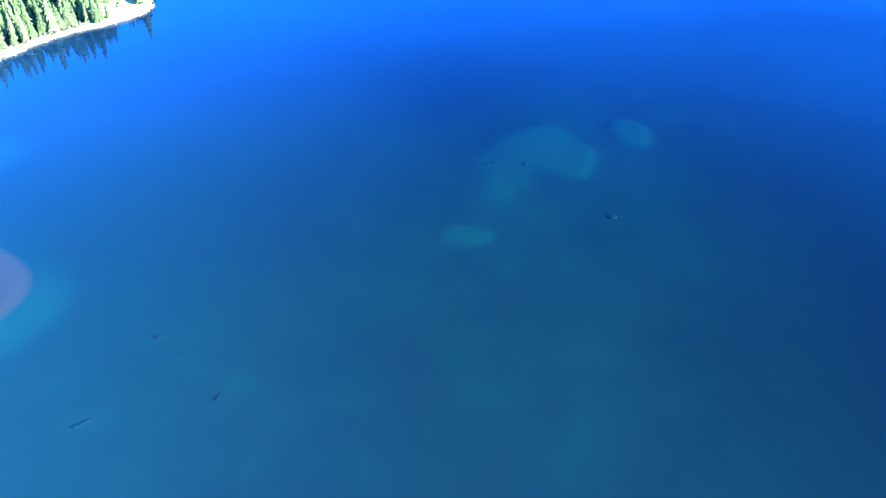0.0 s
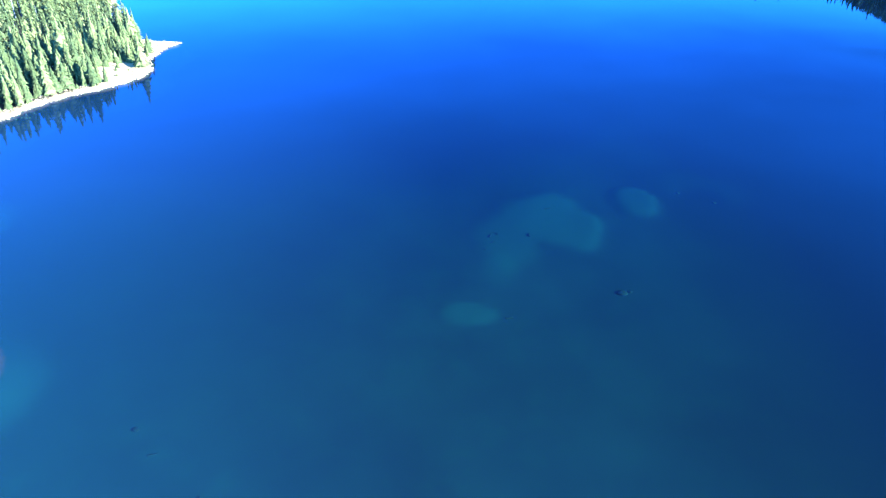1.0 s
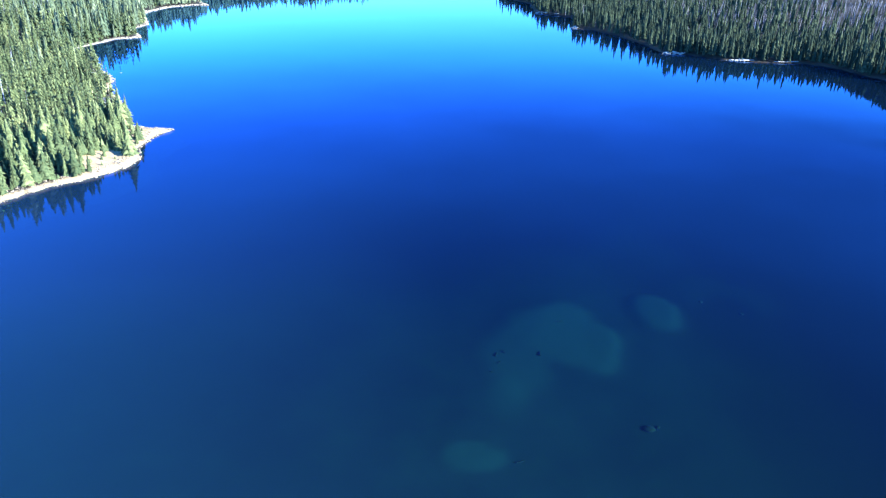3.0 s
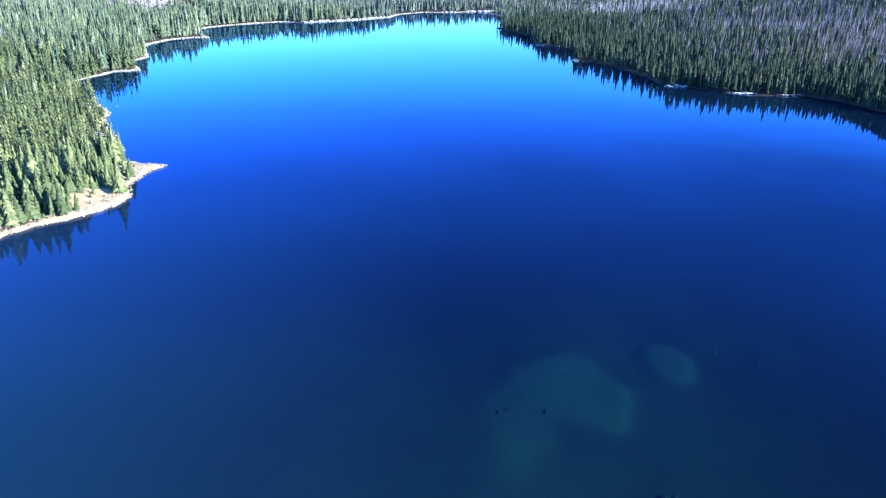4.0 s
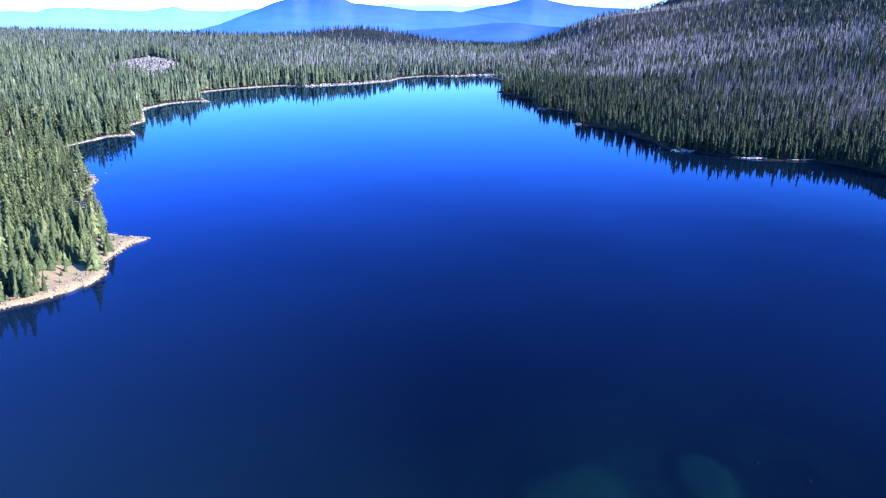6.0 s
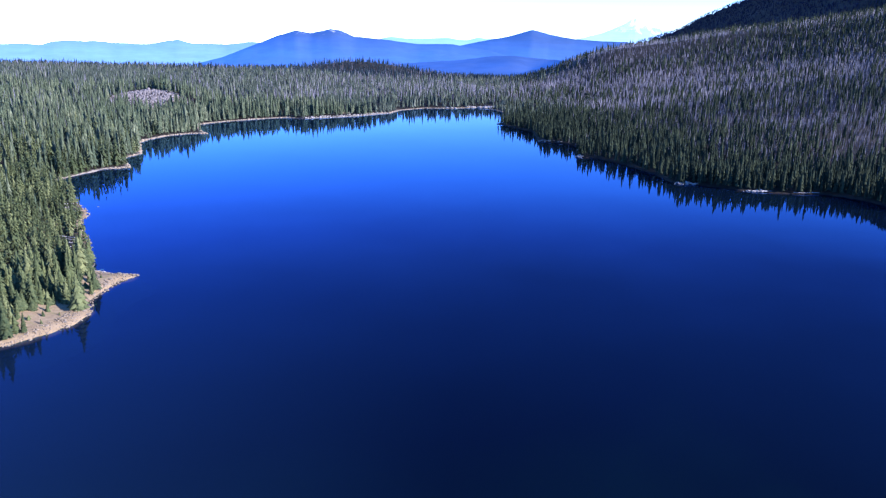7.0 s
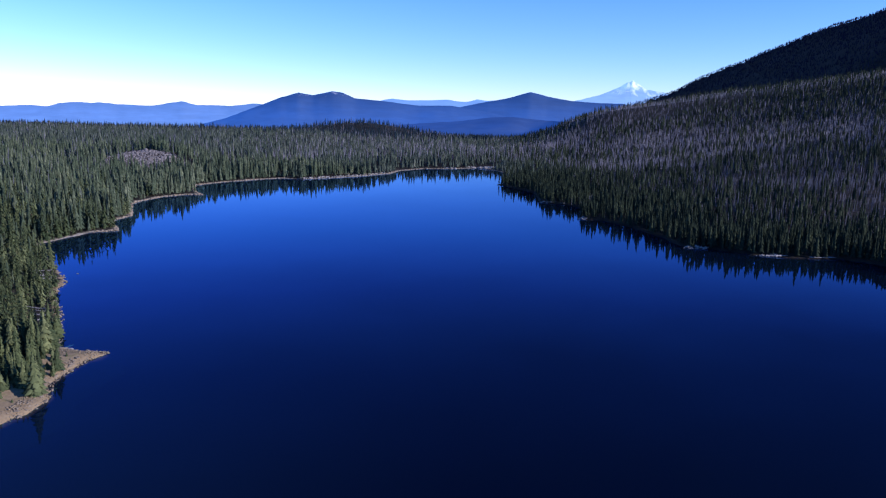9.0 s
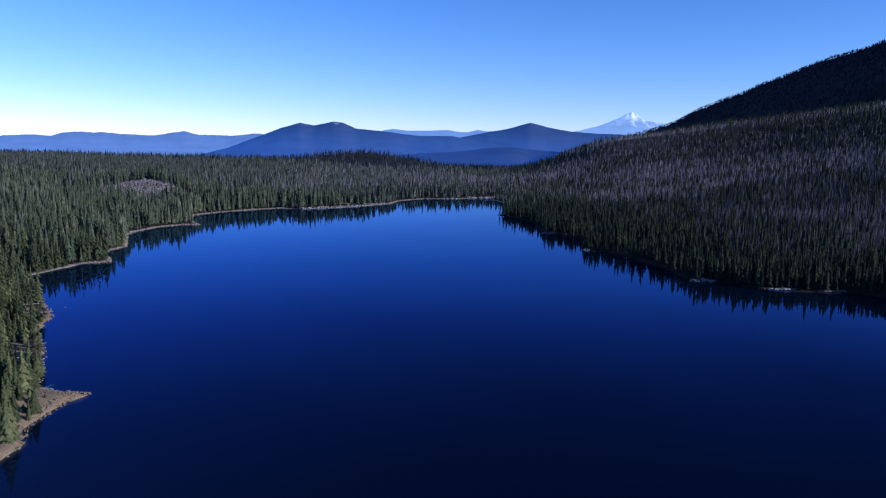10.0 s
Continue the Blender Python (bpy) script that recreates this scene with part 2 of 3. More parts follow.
def rough(x, y, size, seed, octaves=3):
    """Smooth value noise, about -1 to 1."""
    total, amp, norm = 0.0, 1.0, 0.0
    for o in range(octaves):
        u, v = np.asarray(x) / size, np.asarray(y) / size
        iu, iv = np.floor(u).astype(np.int64), np.floor(v).astype(np.int64)
        fu, fv = u - iu, v - iv
        fu, fv = fu * fu * (3 - 2 * fu), fv * fv * (3 - 2 * fv)
        s = seed + 17 * o
        a = hashed(iu, iv, s) * (1 - fu) + hashed(iu + 1, iv, s) * fu
        b = hashed(iu, iv + 1, s) * (1 - fu) + hashed(iu + 1, iv + 1, s) * fu
        total, norm = total + amp * (a * (1 - fv) + b * fv), norm + amp
        amp, size = amp * 0.5, size * 0.5
    return 2 * total / norm - 1


def step(a, b, v):
    u = np.clip((v - a) / (b - a), 0, 1)
    return u * u * (3 - 2 * u)


# ---- the lake's outline, anticlockwise from the near west shore ----
WEST = [(-105, -120), (-112, -20), (-104, 45), (-116, 105), (-112, 150), (-104, 171), (-97, 178), (-93, 183), (-90, 190), (-90, 198), (-94, 208), (-94, 217), (-93.5, 223), (-91.5, 229),
        (-100, 230), (-107, 232), (-110, 239), (-114, 247), (-120, 257), (-127, 269), (-137, 281), (-142, 296), (-144, 303), (-151, 313), (-162, 328), (-175, 344), (-196, 367), (-194, 384)]
NORTH = [(-189, 407), (-179, 414), (-186, 426), (-198, 437), (-196, 467), (-206, 488), (-219, 515), (-222, 531), (-218, 561), (-208, 578), (-195, 582), (-212, 609), (-225, 649), (-212, 680), (-194, 708),
         (-172, 734), (-149, 730), (-119, 757), (-99, 780), (-73, 822), (-66, 865), (-38, 911), (-3, 920), (29, 945), (44, 935), (58, 880)]
EAST = [(58, 770), (42, 729), (52, 704), (70, 663), (67, 592), (82, 583), (93, 567), (83, 507), (97, 500), (109, 476), (118, 440), (121, 410), (132, 409), (151, 395), (165, 392), (179, 391), (192, 391),
        (203, 379), (211, 354), (236, 320), (258, 270), (262, 190), (240, 60), (190, -60), (80, -140), (-20, -150)]
LAKE = np.array(WEST + NORTH + EAST, dtype=float)


def from_shore(x, y):
    """Distance from the waterline: positive on land, negative over the lake."""
    x, y = np.asarray(x, dtype=float), np.asarray(y, dtype=float)
    best, inside = np.full(x.shape, 1e18), np.zeros(x.shape, dtype=bool)
    for (ax, ay), (bx, by) in zip(LAKE, np.roll(LAKE, -1, axis=0)):
        ex, ey = bx - ax, by - ay
        u = np.clip(((x - ax) * ex + (y - ay) * ey) / (ex * ex + ey * ey), 0, 1)
        best = np.minimum(best, (x - ax - u * ex) ** 2 + (y - ay - u * ey) ** 2)
        crosses = (ay > y) != (by > y)
        at = ax + (y - ay) * ex / (ey if ey else 1e-9)
        inside ^= crosses & (x < at)
    d = np.sqrt(best) * np.where(inside, -1, 1)
    return d + 0.9 * rough(x, y, 9, 5) * np.clip(1 - np.abs(d) / 30, 0, 1)


# Crest of the dark ridge: x, y, height.
RIDGE = [(1560, 800, 150), (1560, 1200, 310), (1550, 1600, 420), (1555, 2100, 506), (1560, 2300, 504), (1600, 2771, 500), (1590, 3125, 485), (1570, 3350, 460), (1482, 3700, 392), (1341, 4000, 308), (1265, 4150, 242), (1189, 4300, 206), (1024, 4450, 146), (886, 4560, 101), (658, 4700, 35), (500, 4790, -20)]


def ridge_height(x, y):
    ry = np.array([r[1] for r in RIDGE], dtype=float)
    cx, cz = np.interp(y, ry, [r[0] for r in RIDGE]), np.interp(y, ry, [r[2] for r in RIDGE])
    side = np.where(x < cx, 0.68, 0.4)
    return cz - np.abs(x - cx) * side + 6 * rough(x, y, 120, 31) - 300 * step(900, 400, y)


def bump_at(x, y, cx, cy, rx, ry):
    return np.exp(-((x - cx) / rx) ** 2 - ((y - cy) / ry) ** 2)


def sand_at(x, y):
    """Pale sandy patches on the shallow shelf."""
    wob = 0.3 * rough(x, y, 9, 61) + 0.12 * rough(x, y, 3, 62)

    def patch(cx, cy, rx, ry, soft=0.35):
        return step(1 + soft, 1 - soft, np.hypot((x - cx) / rx, (y - cy) / ry) + wob)

    s = np.maximum(patch(22, 115, 9.5, 11, 0.2), patch(27, 112, 5.5, 9, 0.18))
    s = np.maximum(s, 0.7 * patch(13, 106, 6, 11, 0.35)) + 0.4 * patch(10.5, 94, 3, 5, 0.5)
    s = s + 0.95 * patch(42, 124, 4.4, 7, 0.22) + 1.1 * patch(5, 80.5, 4.6, 3, 0.3) + 0.35 * patch(28.5, 128.3, 1.4, 1.6, 0.4)
    s = s + 0.4 * patch(59, 134, 11, 8, 0.4) - 0.4 * patch(57, 128, 4.5, 4.5, 0.4) + 0.25 * patch(31.5, 87.8, 3.4, 2.6, 0.5) + 0.2 * patch(47, 106, 3, 3, 0.6)
    for cx, cy, rx, ry, much in ((-2.5, 70.8, 2.5, 2.5, 0.2), (6.6, 74.8, 2.6, 1.2, 0.25), (6.3, 64.6, 2.5, 2, 0.15), (17, 52.6, 3, 2, 0.15), (-34.8, 50.1, 2.0, 1.2, 0.4), (-25.1, 45.9, 1.1, 1.6, 0.4),
                                (-30.4, 47.6, 1.4, 1.4, 0.25), (-27.5, 43, 0.7, 2.6, 0.3), (-49.8, 44.8, 1.3, 1.5, 0.35), (-42, 39, 3.2, 1.6, 0.35), (-38.8, 54, 1.6, 1.5, 0.3), (-20.7, 32.4, 0.5, 0.9, 0.5)):
        s = s + much * patch(cx, cy, rx, ry, 0.6)
    s = s + 0.45 * step(5, -70, x) * step(135, 95, y)
    return np.clip(s, 0, 1.1)


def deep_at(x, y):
    """How far the bed sinks from the shallow shelf (0) to the basin (1), coloured dark for the water above."""
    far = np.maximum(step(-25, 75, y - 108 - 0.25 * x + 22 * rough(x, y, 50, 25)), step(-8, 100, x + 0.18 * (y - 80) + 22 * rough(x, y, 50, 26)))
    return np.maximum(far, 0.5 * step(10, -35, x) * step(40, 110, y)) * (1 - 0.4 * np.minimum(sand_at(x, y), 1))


def land_height(x, y):
    x, y = np.asarray(x, dtype=float), np.asarray(y, dtype=float)
    d = from_shore(x, y)
    up = np.maximum(d, 0)
    west = 21 * (1 - np.exp(-up / 150)) * (1 - 0.35 * step(-450, 0, x) * step(300, 900, y))
    west = west + 3.5 * rough(x, y, 160, 3) * step(20, 200, up)
    west = west + 12 * bump_at(x, y, -300, 748, 55, 45)
    west = west * (1 - 0.75 * step(1500, 2100, y)) + 33 * bump_at(x, y, -235, 1850, 165, 150)
    east = 0.07 * up + 0.00021 * up * up
    east = np.minimum(east, 31 + 0.165 * x + 4 * rough(x, y, 200, 9)) * (1 - 0.75 * step(1500, 2300, y)) + 3.5 * rough(x, y, 130, 8) * step(20, 150, up)
    w = step(0, 1, (x - 20 - 0.1 * (y - 900)) / 230)
    w = np.where(y < 900, np.maximum(w, step(20, 90, x)), w)
    h = west * (1 - w) + east * w
    h = h - 70 * step(1950, 2600, y) * (1 - w)
    h = np.maximum(h, ridge_height(x, y))
    h = h * step(0, 14, up) + 0.55 * step(0, 4, up) + 0.2 * up * step(6, 0, up) + 0.35 * rough(x, y, 5, 12, 2) * step(1, 6, up)
    # The bed: a shallow shelf west and south, falling away northward and to the east.
    out = np.maximum(-d, 0)
    shelf = -2.6 - 0.6 * rough(x, y, 40, 21) - 0.12 * rough(x, y, 6, 22)
    far = deep_at(x, y)
    bed = (shelf * (1 - far) - 5.5 * far) * (1 - 0.03 * np.minimum(sand_at(x, y), 1))
    wob = 0.18 * rough(x, y, 16, 27, 1)
    shoal = np.maximum(step(1.15, 0.8, np.hypot((x + 79) / 21, (y - 58) / 18) + 0.6 * wob), 0.8 * step(1.3, 0.7, np.hypot((x + 99) / 11, (y - 107) / 11) + wob))
    bed = bed * (1 - shoal) - 0.35 * shoal
    bed = np.maximum(bed, np.where(shoal > 0.05, -0.3 - 1.1 * out, -0.7 - 1.5 * out)) * step(0, 1.2, out) - 0.05
    return np.where(d > 0, h, bed), d


def grid_axis(parts):
    out = []
    for a, b, s in parts:
        out += list(np.arange(a, b, s))
    return np.array(out + [parts[-1][1]], dtype=float)


# ---- the ground, one sheet from the lake bed to the horizon ----
gx = grid_axis([(-4200, -1500, 150), (-1500, -700, 40), (-700, -260, 12), (-260, -90, 3.0), (-90, 84, 1.5), (84, 240, 3.0), (240, 500, 8), (500, 1750, 25), (1750, 4200, 150)])
gy = grid_axis([(-2000, -400, 100), (-400, -40, 15), (-40, 20, 4.0), (20, 150, 1.5), (150, 320, 2.5), (320, 800, 4.5), (800, 1000, 5), (1000, 2000, 20), (2000, 4800, 70)])
GX, GY = np.meshgrid(gx, gy)
GZ, GD = land_height(GX, GY)
nx, ny = len(gx), len(gy)
index = np.arange(nx * ny).reshape(ny, nx)
quads = np.stack([index[:-1, :-1], index[:-1, 1:], index[1:, 1:], index[1:, :-1]], axis=-1).reshape(-1, 4)
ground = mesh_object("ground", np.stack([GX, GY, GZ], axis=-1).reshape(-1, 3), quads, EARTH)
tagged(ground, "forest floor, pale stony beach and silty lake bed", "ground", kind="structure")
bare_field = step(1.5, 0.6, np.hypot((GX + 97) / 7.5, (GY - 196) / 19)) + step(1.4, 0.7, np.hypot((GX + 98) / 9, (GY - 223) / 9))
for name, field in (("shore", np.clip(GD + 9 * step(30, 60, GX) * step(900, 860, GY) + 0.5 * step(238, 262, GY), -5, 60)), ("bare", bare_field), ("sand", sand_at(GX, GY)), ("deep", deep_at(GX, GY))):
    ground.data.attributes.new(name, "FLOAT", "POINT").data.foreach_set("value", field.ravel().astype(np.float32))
ground.data.polygons.foreach_set("use_smooth", np.ones(len(quads), dtype=bool))


def height(x, y):
    return float(land_height(np.array([x]), np.array([y]))[0][0])


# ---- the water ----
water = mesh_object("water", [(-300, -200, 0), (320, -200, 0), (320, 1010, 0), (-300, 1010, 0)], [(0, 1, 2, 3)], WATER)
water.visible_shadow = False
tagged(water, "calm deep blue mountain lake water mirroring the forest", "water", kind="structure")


# ---- the far country ----
def skyline(keys, far, base, name, material, label, depth=500, jag=4.0, seed=1):
    """A range of hills: crest heights along x at distance far, falling to base in front and behind."""
    kx, kz = np.array([k[0] for k in keys], dtype=float), np.array([k[1] for k in keys], dtype=float)
    xs = np.linspace(kx[0], kx[-1], 160)
    rows = []
    for i, u in enumerate(np.linspace(-1, 0.4, 15)):
        crest = np.interp(xs, kx, kz)
        fall = 1 - abs(u) ** 1.15 if u < 0 else 1 - (u / 0.4) ** 1.5
        gullies = jag * 3 * rough(xs, np.full_like(xs, u * 400), 130, seed) * min(1, abs(u) * 4)
        z = base + (crest - base) * fall + gullies * fall + jag * 0.35 * rough(xs, xs * 0, 30, seed + 3)
        rows.append(np.stack([xs * (1 + u * depth / far), np.full_like(xs, far + u * depth), z], axis=-1))
    verts = np.concatenate(rows)
    idx = np.arange(len(verts)).reshape(len(rows), -1)
    faces = np.stack([idx[:-1, :-1], idx[:-1, 1:], idx[1:, 1:], idx[1:, :-1]], axis=-1).reshape(-1, 4)
    ob = mesh_object(name, verts, faces, material)
    ob.data.polygons.foreach_set("use_smooth", np.ones(len(faces), dtype=bool))
    return tagged(ob, label, "mountain", kind="structure")


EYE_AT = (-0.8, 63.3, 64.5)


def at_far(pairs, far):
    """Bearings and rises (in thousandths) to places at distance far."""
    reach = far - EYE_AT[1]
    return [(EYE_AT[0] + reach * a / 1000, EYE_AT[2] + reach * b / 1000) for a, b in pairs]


# Each range glows blue: distance haze put into its material.
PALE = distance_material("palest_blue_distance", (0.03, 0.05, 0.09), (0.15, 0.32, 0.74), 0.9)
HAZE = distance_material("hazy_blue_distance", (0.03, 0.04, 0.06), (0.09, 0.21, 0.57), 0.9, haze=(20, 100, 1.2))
BLUE = distance_material("blue_haze_hills", (0.03, 0.04, 0.05), (0.013, 0.055, 0.235), 0.9, haze=(40, 170, 1.7))
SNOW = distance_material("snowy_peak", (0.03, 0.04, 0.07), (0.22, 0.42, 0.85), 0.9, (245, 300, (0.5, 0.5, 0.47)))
BALD = distance_material("blue_haze_hill_with_bare_top", (0.03, 0.04, 0.05), (0.013, 0.055, 0.235), 0.9, (186, 215, (0.3, 0.29, 0.28)), haze=(40, 170, 1.7))
VALE = distance_material("blue_haze_valley", (0.03, 0.04, 0.05), (0.01, 0.045, 0.215), 0.9, haze=(20, 75, 1.25))
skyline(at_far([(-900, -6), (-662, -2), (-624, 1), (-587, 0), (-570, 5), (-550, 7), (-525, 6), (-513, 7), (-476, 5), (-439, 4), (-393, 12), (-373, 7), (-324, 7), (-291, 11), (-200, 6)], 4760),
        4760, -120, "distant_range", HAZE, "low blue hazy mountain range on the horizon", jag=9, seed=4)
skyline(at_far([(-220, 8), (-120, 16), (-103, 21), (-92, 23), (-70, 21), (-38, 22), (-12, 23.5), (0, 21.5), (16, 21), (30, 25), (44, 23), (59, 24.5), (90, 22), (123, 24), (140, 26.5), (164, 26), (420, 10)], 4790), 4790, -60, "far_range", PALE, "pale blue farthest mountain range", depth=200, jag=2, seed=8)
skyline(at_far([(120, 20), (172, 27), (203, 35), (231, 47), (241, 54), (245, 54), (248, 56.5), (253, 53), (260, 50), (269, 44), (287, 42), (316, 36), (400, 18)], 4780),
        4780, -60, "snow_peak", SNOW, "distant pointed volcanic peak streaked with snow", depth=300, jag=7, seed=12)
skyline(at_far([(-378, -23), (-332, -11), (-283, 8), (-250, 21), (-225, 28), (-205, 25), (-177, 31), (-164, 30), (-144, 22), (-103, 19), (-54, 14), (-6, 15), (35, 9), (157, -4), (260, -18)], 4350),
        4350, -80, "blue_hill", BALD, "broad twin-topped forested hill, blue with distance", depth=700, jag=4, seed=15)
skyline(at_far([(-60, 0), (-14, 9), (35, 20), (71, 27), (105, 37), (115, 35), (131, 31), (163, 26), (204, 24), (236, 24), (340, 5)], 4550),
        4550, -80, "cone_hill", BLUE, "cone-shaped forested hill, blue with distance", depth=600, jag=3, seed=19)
skyline(at_far([(-900, -45), (-420, -38), (-250, -26), (-100, -15), (0, -7), (50, 0), (80, 2), (110, -1), (150, -3), (260, 1), (360, 2)], 3700), 3700, -60, "valley_forest", VALE, "forested valley before the hills, blue with haze", depth=1300, jag=7, seed=23)


# ---- conifers ----
def conifer_parts(rng, levels, arms, high, wide, bare=0.1, ragged=0.55, fine=True):
    """Crown of many small folded boughs: verts and triangles, foot at the origin."""
    v, f = [], []
    bulge = rng.uniform(0.6, 1.1)
    for i in range(levels):
        n = max(3, round(arms * (1 - 0.45 * i / levels)))
        spin = rng.random() * 6.283
        for k in range(n):
            u = min(0.985, (i + rng.uniform(-0.2, 1.2)) / levels) if i else 0.02
            z = high * (bare + (1 - bare) * u)
            r = (wide * (1 - u) ** bulge * min(1, 0.7 + 3 * u) + 0.1) * rng.uniform(1 - ragged, 1 + 0.5 * ragged)
            a = spin + 6.283 * (k + rng.uniform(-0.3, 0.3)) / n
            w = (r * 0.26 + 0.14) * rng.uniform(0.7, 1.3)
            drop, lift = r * rng.uniform(0.15, 0.75), (0.55 + 0.4 * r) * rng.uniform(0.6, 1.2)
            ca, sa = math.cos(a), math.sin(a)
            b = len(v)
            if not fine:
                v += [(0, 0, z + lift), (ca * r * 0.7 + sa * w, sa * r * 0.7 - ca * w, z - 0.6 * drop), (ca * r, sa * r, z - drop * 0.8), (ca * r * 0.7 - sa * w, sa * r * 0.7 + ca * w, z - 0.6 * drop)]
                f += [(b, b + 1, b + 2), (b, b + 2, b + 3)]
                continue
            for q, s, dz in ((0.0, 0, lift), (0.62, -w, -0.55 * drop - 0.15), (0.68, 0, 0.3 * lift - 0.3 * drop), (0.62, w, -0.55 * drop - 0.15), (1.05, rng.uniform(-0.3, 0.3) * w, -drop)):
                v.append((ca * r * q - sa * s, sa * r * q + ca * s, z + dz))
            f += [(b, b + 1, b + 2), (b, b + 2, b + 3), (b + 2, b + 1, b + 4), (b + 2, b + 4, b + 3)]
    b = len(v)
    v += [(0.14, 0, high * 0.92), (-0.07, 0.12, high * 0.92), (-0.07, -0.12, high * 0.92), (0, 0, high * 1.03)]
    f += [(b, b + 1, b + 3), (b + 1, b + 2, b + 3), (b + 2, b, b + 3)]
    return v, f


def trunk_parts(high, radius, sides=6, rings=(0, 0.04, 0.5, 1.0), lean=0.0):
    v, f = [], []
    for u in rings:
        r = radius * (1.5 if u == 0 else 1.0 - 0.93 * u)
        v += [(r * math.cos(6.283 * k / sides) + lean * u * u, r * math.sin(6.283 * k / sides), -0.4 if u == 0 else high * u) for k in range(sides)]
    for i in range(len(rings) - 1):
        for k in range(sides):
            a, b = i * sides + k, i * sides + (k + 1) % sides
            f.append((a, b, b + sides))
            f.append((a, b + sides, a + sides))
    return v, f


def tier_tree(rng, tiers, points, high, wide):
    """A lighter conifer for the woods: ragged skirts one above the other."""
    v, f = [], []
    for i in range(tiers):
        u = i / tiers
        z0, z1 = high * (0.1 + 0.9 * u), high * (0.1 + 0.9 * min(1, u + 1.9 / tiers))
        r = wide * (1 - u) ** 0.9 + 0.15
        spin = rng.random() * 6.283
        b = len(v)
        v.append((rng.uniform(-0.1, 0.1), rng.uniform(-0.1, 0.1), z1))
        n = max(3, points - i)
        for k in range(n):
            for q in (0, 1):
                a = spin + 6.283 * (k + 0.5 * q) / n
                rr = r * (rng.uniform(0.75, 1.25) if q == 0 else rng.uniform(0.35, 0.6))
                v.append((rr * math.cos(a), rr * math.sin(a), z0 + (-0.05 * high * rng.random() if q == 0 else 0.05 * high)))
        m = 2 * n
        f += [(b, b + 1 + k, b + 1 + (k + 1) % m) for k in range(m)]
    return v, f


def snag_parts(rng, high, stubs, sides=4, extra=0.0, rings=(0, 0.05, 1.0)):
    """A dead standing tree: bare tapering stem with broken branch stubs."""
    v, f = trunk_parts(high, 0.15 + high * 0.006 + 0.03 + extra, sides, rings, rng.uniform(-0.6, 0.6))
    for i in range(stubs):
        z = high * rng.uniform(0.3, 0.95)
        a, l = rng.random() * 6.283, rng.uniform(0.5, 1.7) * (1.15 - z / high)
        b = len(v)
        ca, sa = math.cos(a), math.sin(a)
        v += [(0, 0, z), (0, 0, z + 0.16), (ca * l, sa * l, z + rng.uniform(-0.4, 0.3))]
        f.append((b, b + 1, b + 2))
    return v, f


def as_arrays(pair):
    return np.array(pair[0], dtype=np.float32), np.array(pair[1], dtype=np.int32)


def scattered(name, places, templates, material, label, category, seed, lean=0.03):
    """Joins many copies of the templates into one sheet of woodland. places: rows of x, y, z, size."""
    rng = np.random.default_rng(seed)
    n = len(places)
    pick = rng.integers(0, len(templates), n)
    spin, thick = rng.random(n) * 6.283, rng.uniform(0.75, 1.25, n)
    lx, ly, tone = rng.normal(0, lean, n), rng.normal(0, lean, n), rng.random(n)
    vs, fs, ts, base = [], [], [], 0
    for k, (tv, tf) in enumerate(templates):
        sel = np.nonzero(pick == k)[0]
        if not len(sel):
            continue
        p, c, s = places[sel], np.cos(spin[sel])[:, None], np.sin(spin[sel])[:, None]
        size = p[:, 3:4]
        z = tv[None, :, 2] * size
        x = (tv[None, :, 0] * c - tv[None, :, 1] * s) * size * thick[sel][:, None] + lx[sel][:, None] * z + p[:, 0:1]
        y = (tv[None, :, 0] * s + tv[None, :, 1] * c) * size * thick[sel][:, None] + ly[sel][:, None] * z + p[:, 1:2]
        vs.append(np.stack([x, y, z + p[:, 2:3]], axis=-1).reshape(-1, 3))
        fs.append((tf[None] + (base + np.arange(len(sel)) * len(tv))[:, None, None]).reshape(-1, 3))
        ts.append(np.repeat(tone[sel], len(tv)))
        base += len(sel) * len(tv)
    if not vs:
        return None
    ob = mesh_object(name, np.concatenate(vs), np.concatenate(fs), material, tint=np.concatenate(ts))
    return tagged(ob, label, category, kind="stuff")


def jittered(x0, x1, y0, y1, gap, seed):
    rng = np.random.default_rng(seed)
    xs, ys = np.meshgrid(np.arange(x0, x1, gap), np.arange(y0, y1, gap))
    return (xs + rng.uniform(-0.48, 0.48, xs.shape) * gap).ravel(), (ys + rng.uniform(-0.48, 0.48, ys.shape) * gap).ravel(), rng


rng = random.Random(3)
TREE_SHORE = [as_arrays(conifer_parts(rng, 10, 7, 13.0, rng.uniform(1.7, 2.6), 0.05, 0.6, False)) for _ in range(12)]
TREE_SLIM = [as_arrays(tier_tree(rng, 6, 5, 13.0, rng.uniform(1.4, 2.1))) for _ in range(10)]
TREE_MID = [as_arrays(tier_tree(rng, 7, 6, 13.5, rng.uniform(1.5, 2.3))) for _ in range(10)]
TREE_FAR = [as_arrays(tier_tree(rng, 3, 4, 13.5, rng.uniform(1.3, 2.1))) for _ in range(6)]
TREE_RIDGE = [as_arrays(tier_tree(rng, 2, 3, 13.5, rng.uniform(2.2, 3.2))) for _ in range(6)]
SNAG_NEAR = [as_arrays(snag_parts(rng, 12.0, 6)) for _ in range(6)]
SNAG_FAR = [as_arrays(snag_parts(rng, 12.5, 2, 3, 0.08, (0, 1.0))) for _ in range(6)]
TREES_NEAR_BOX = (-175, -88, 150, 300)   # stretch of the headland whose trees stand one by one


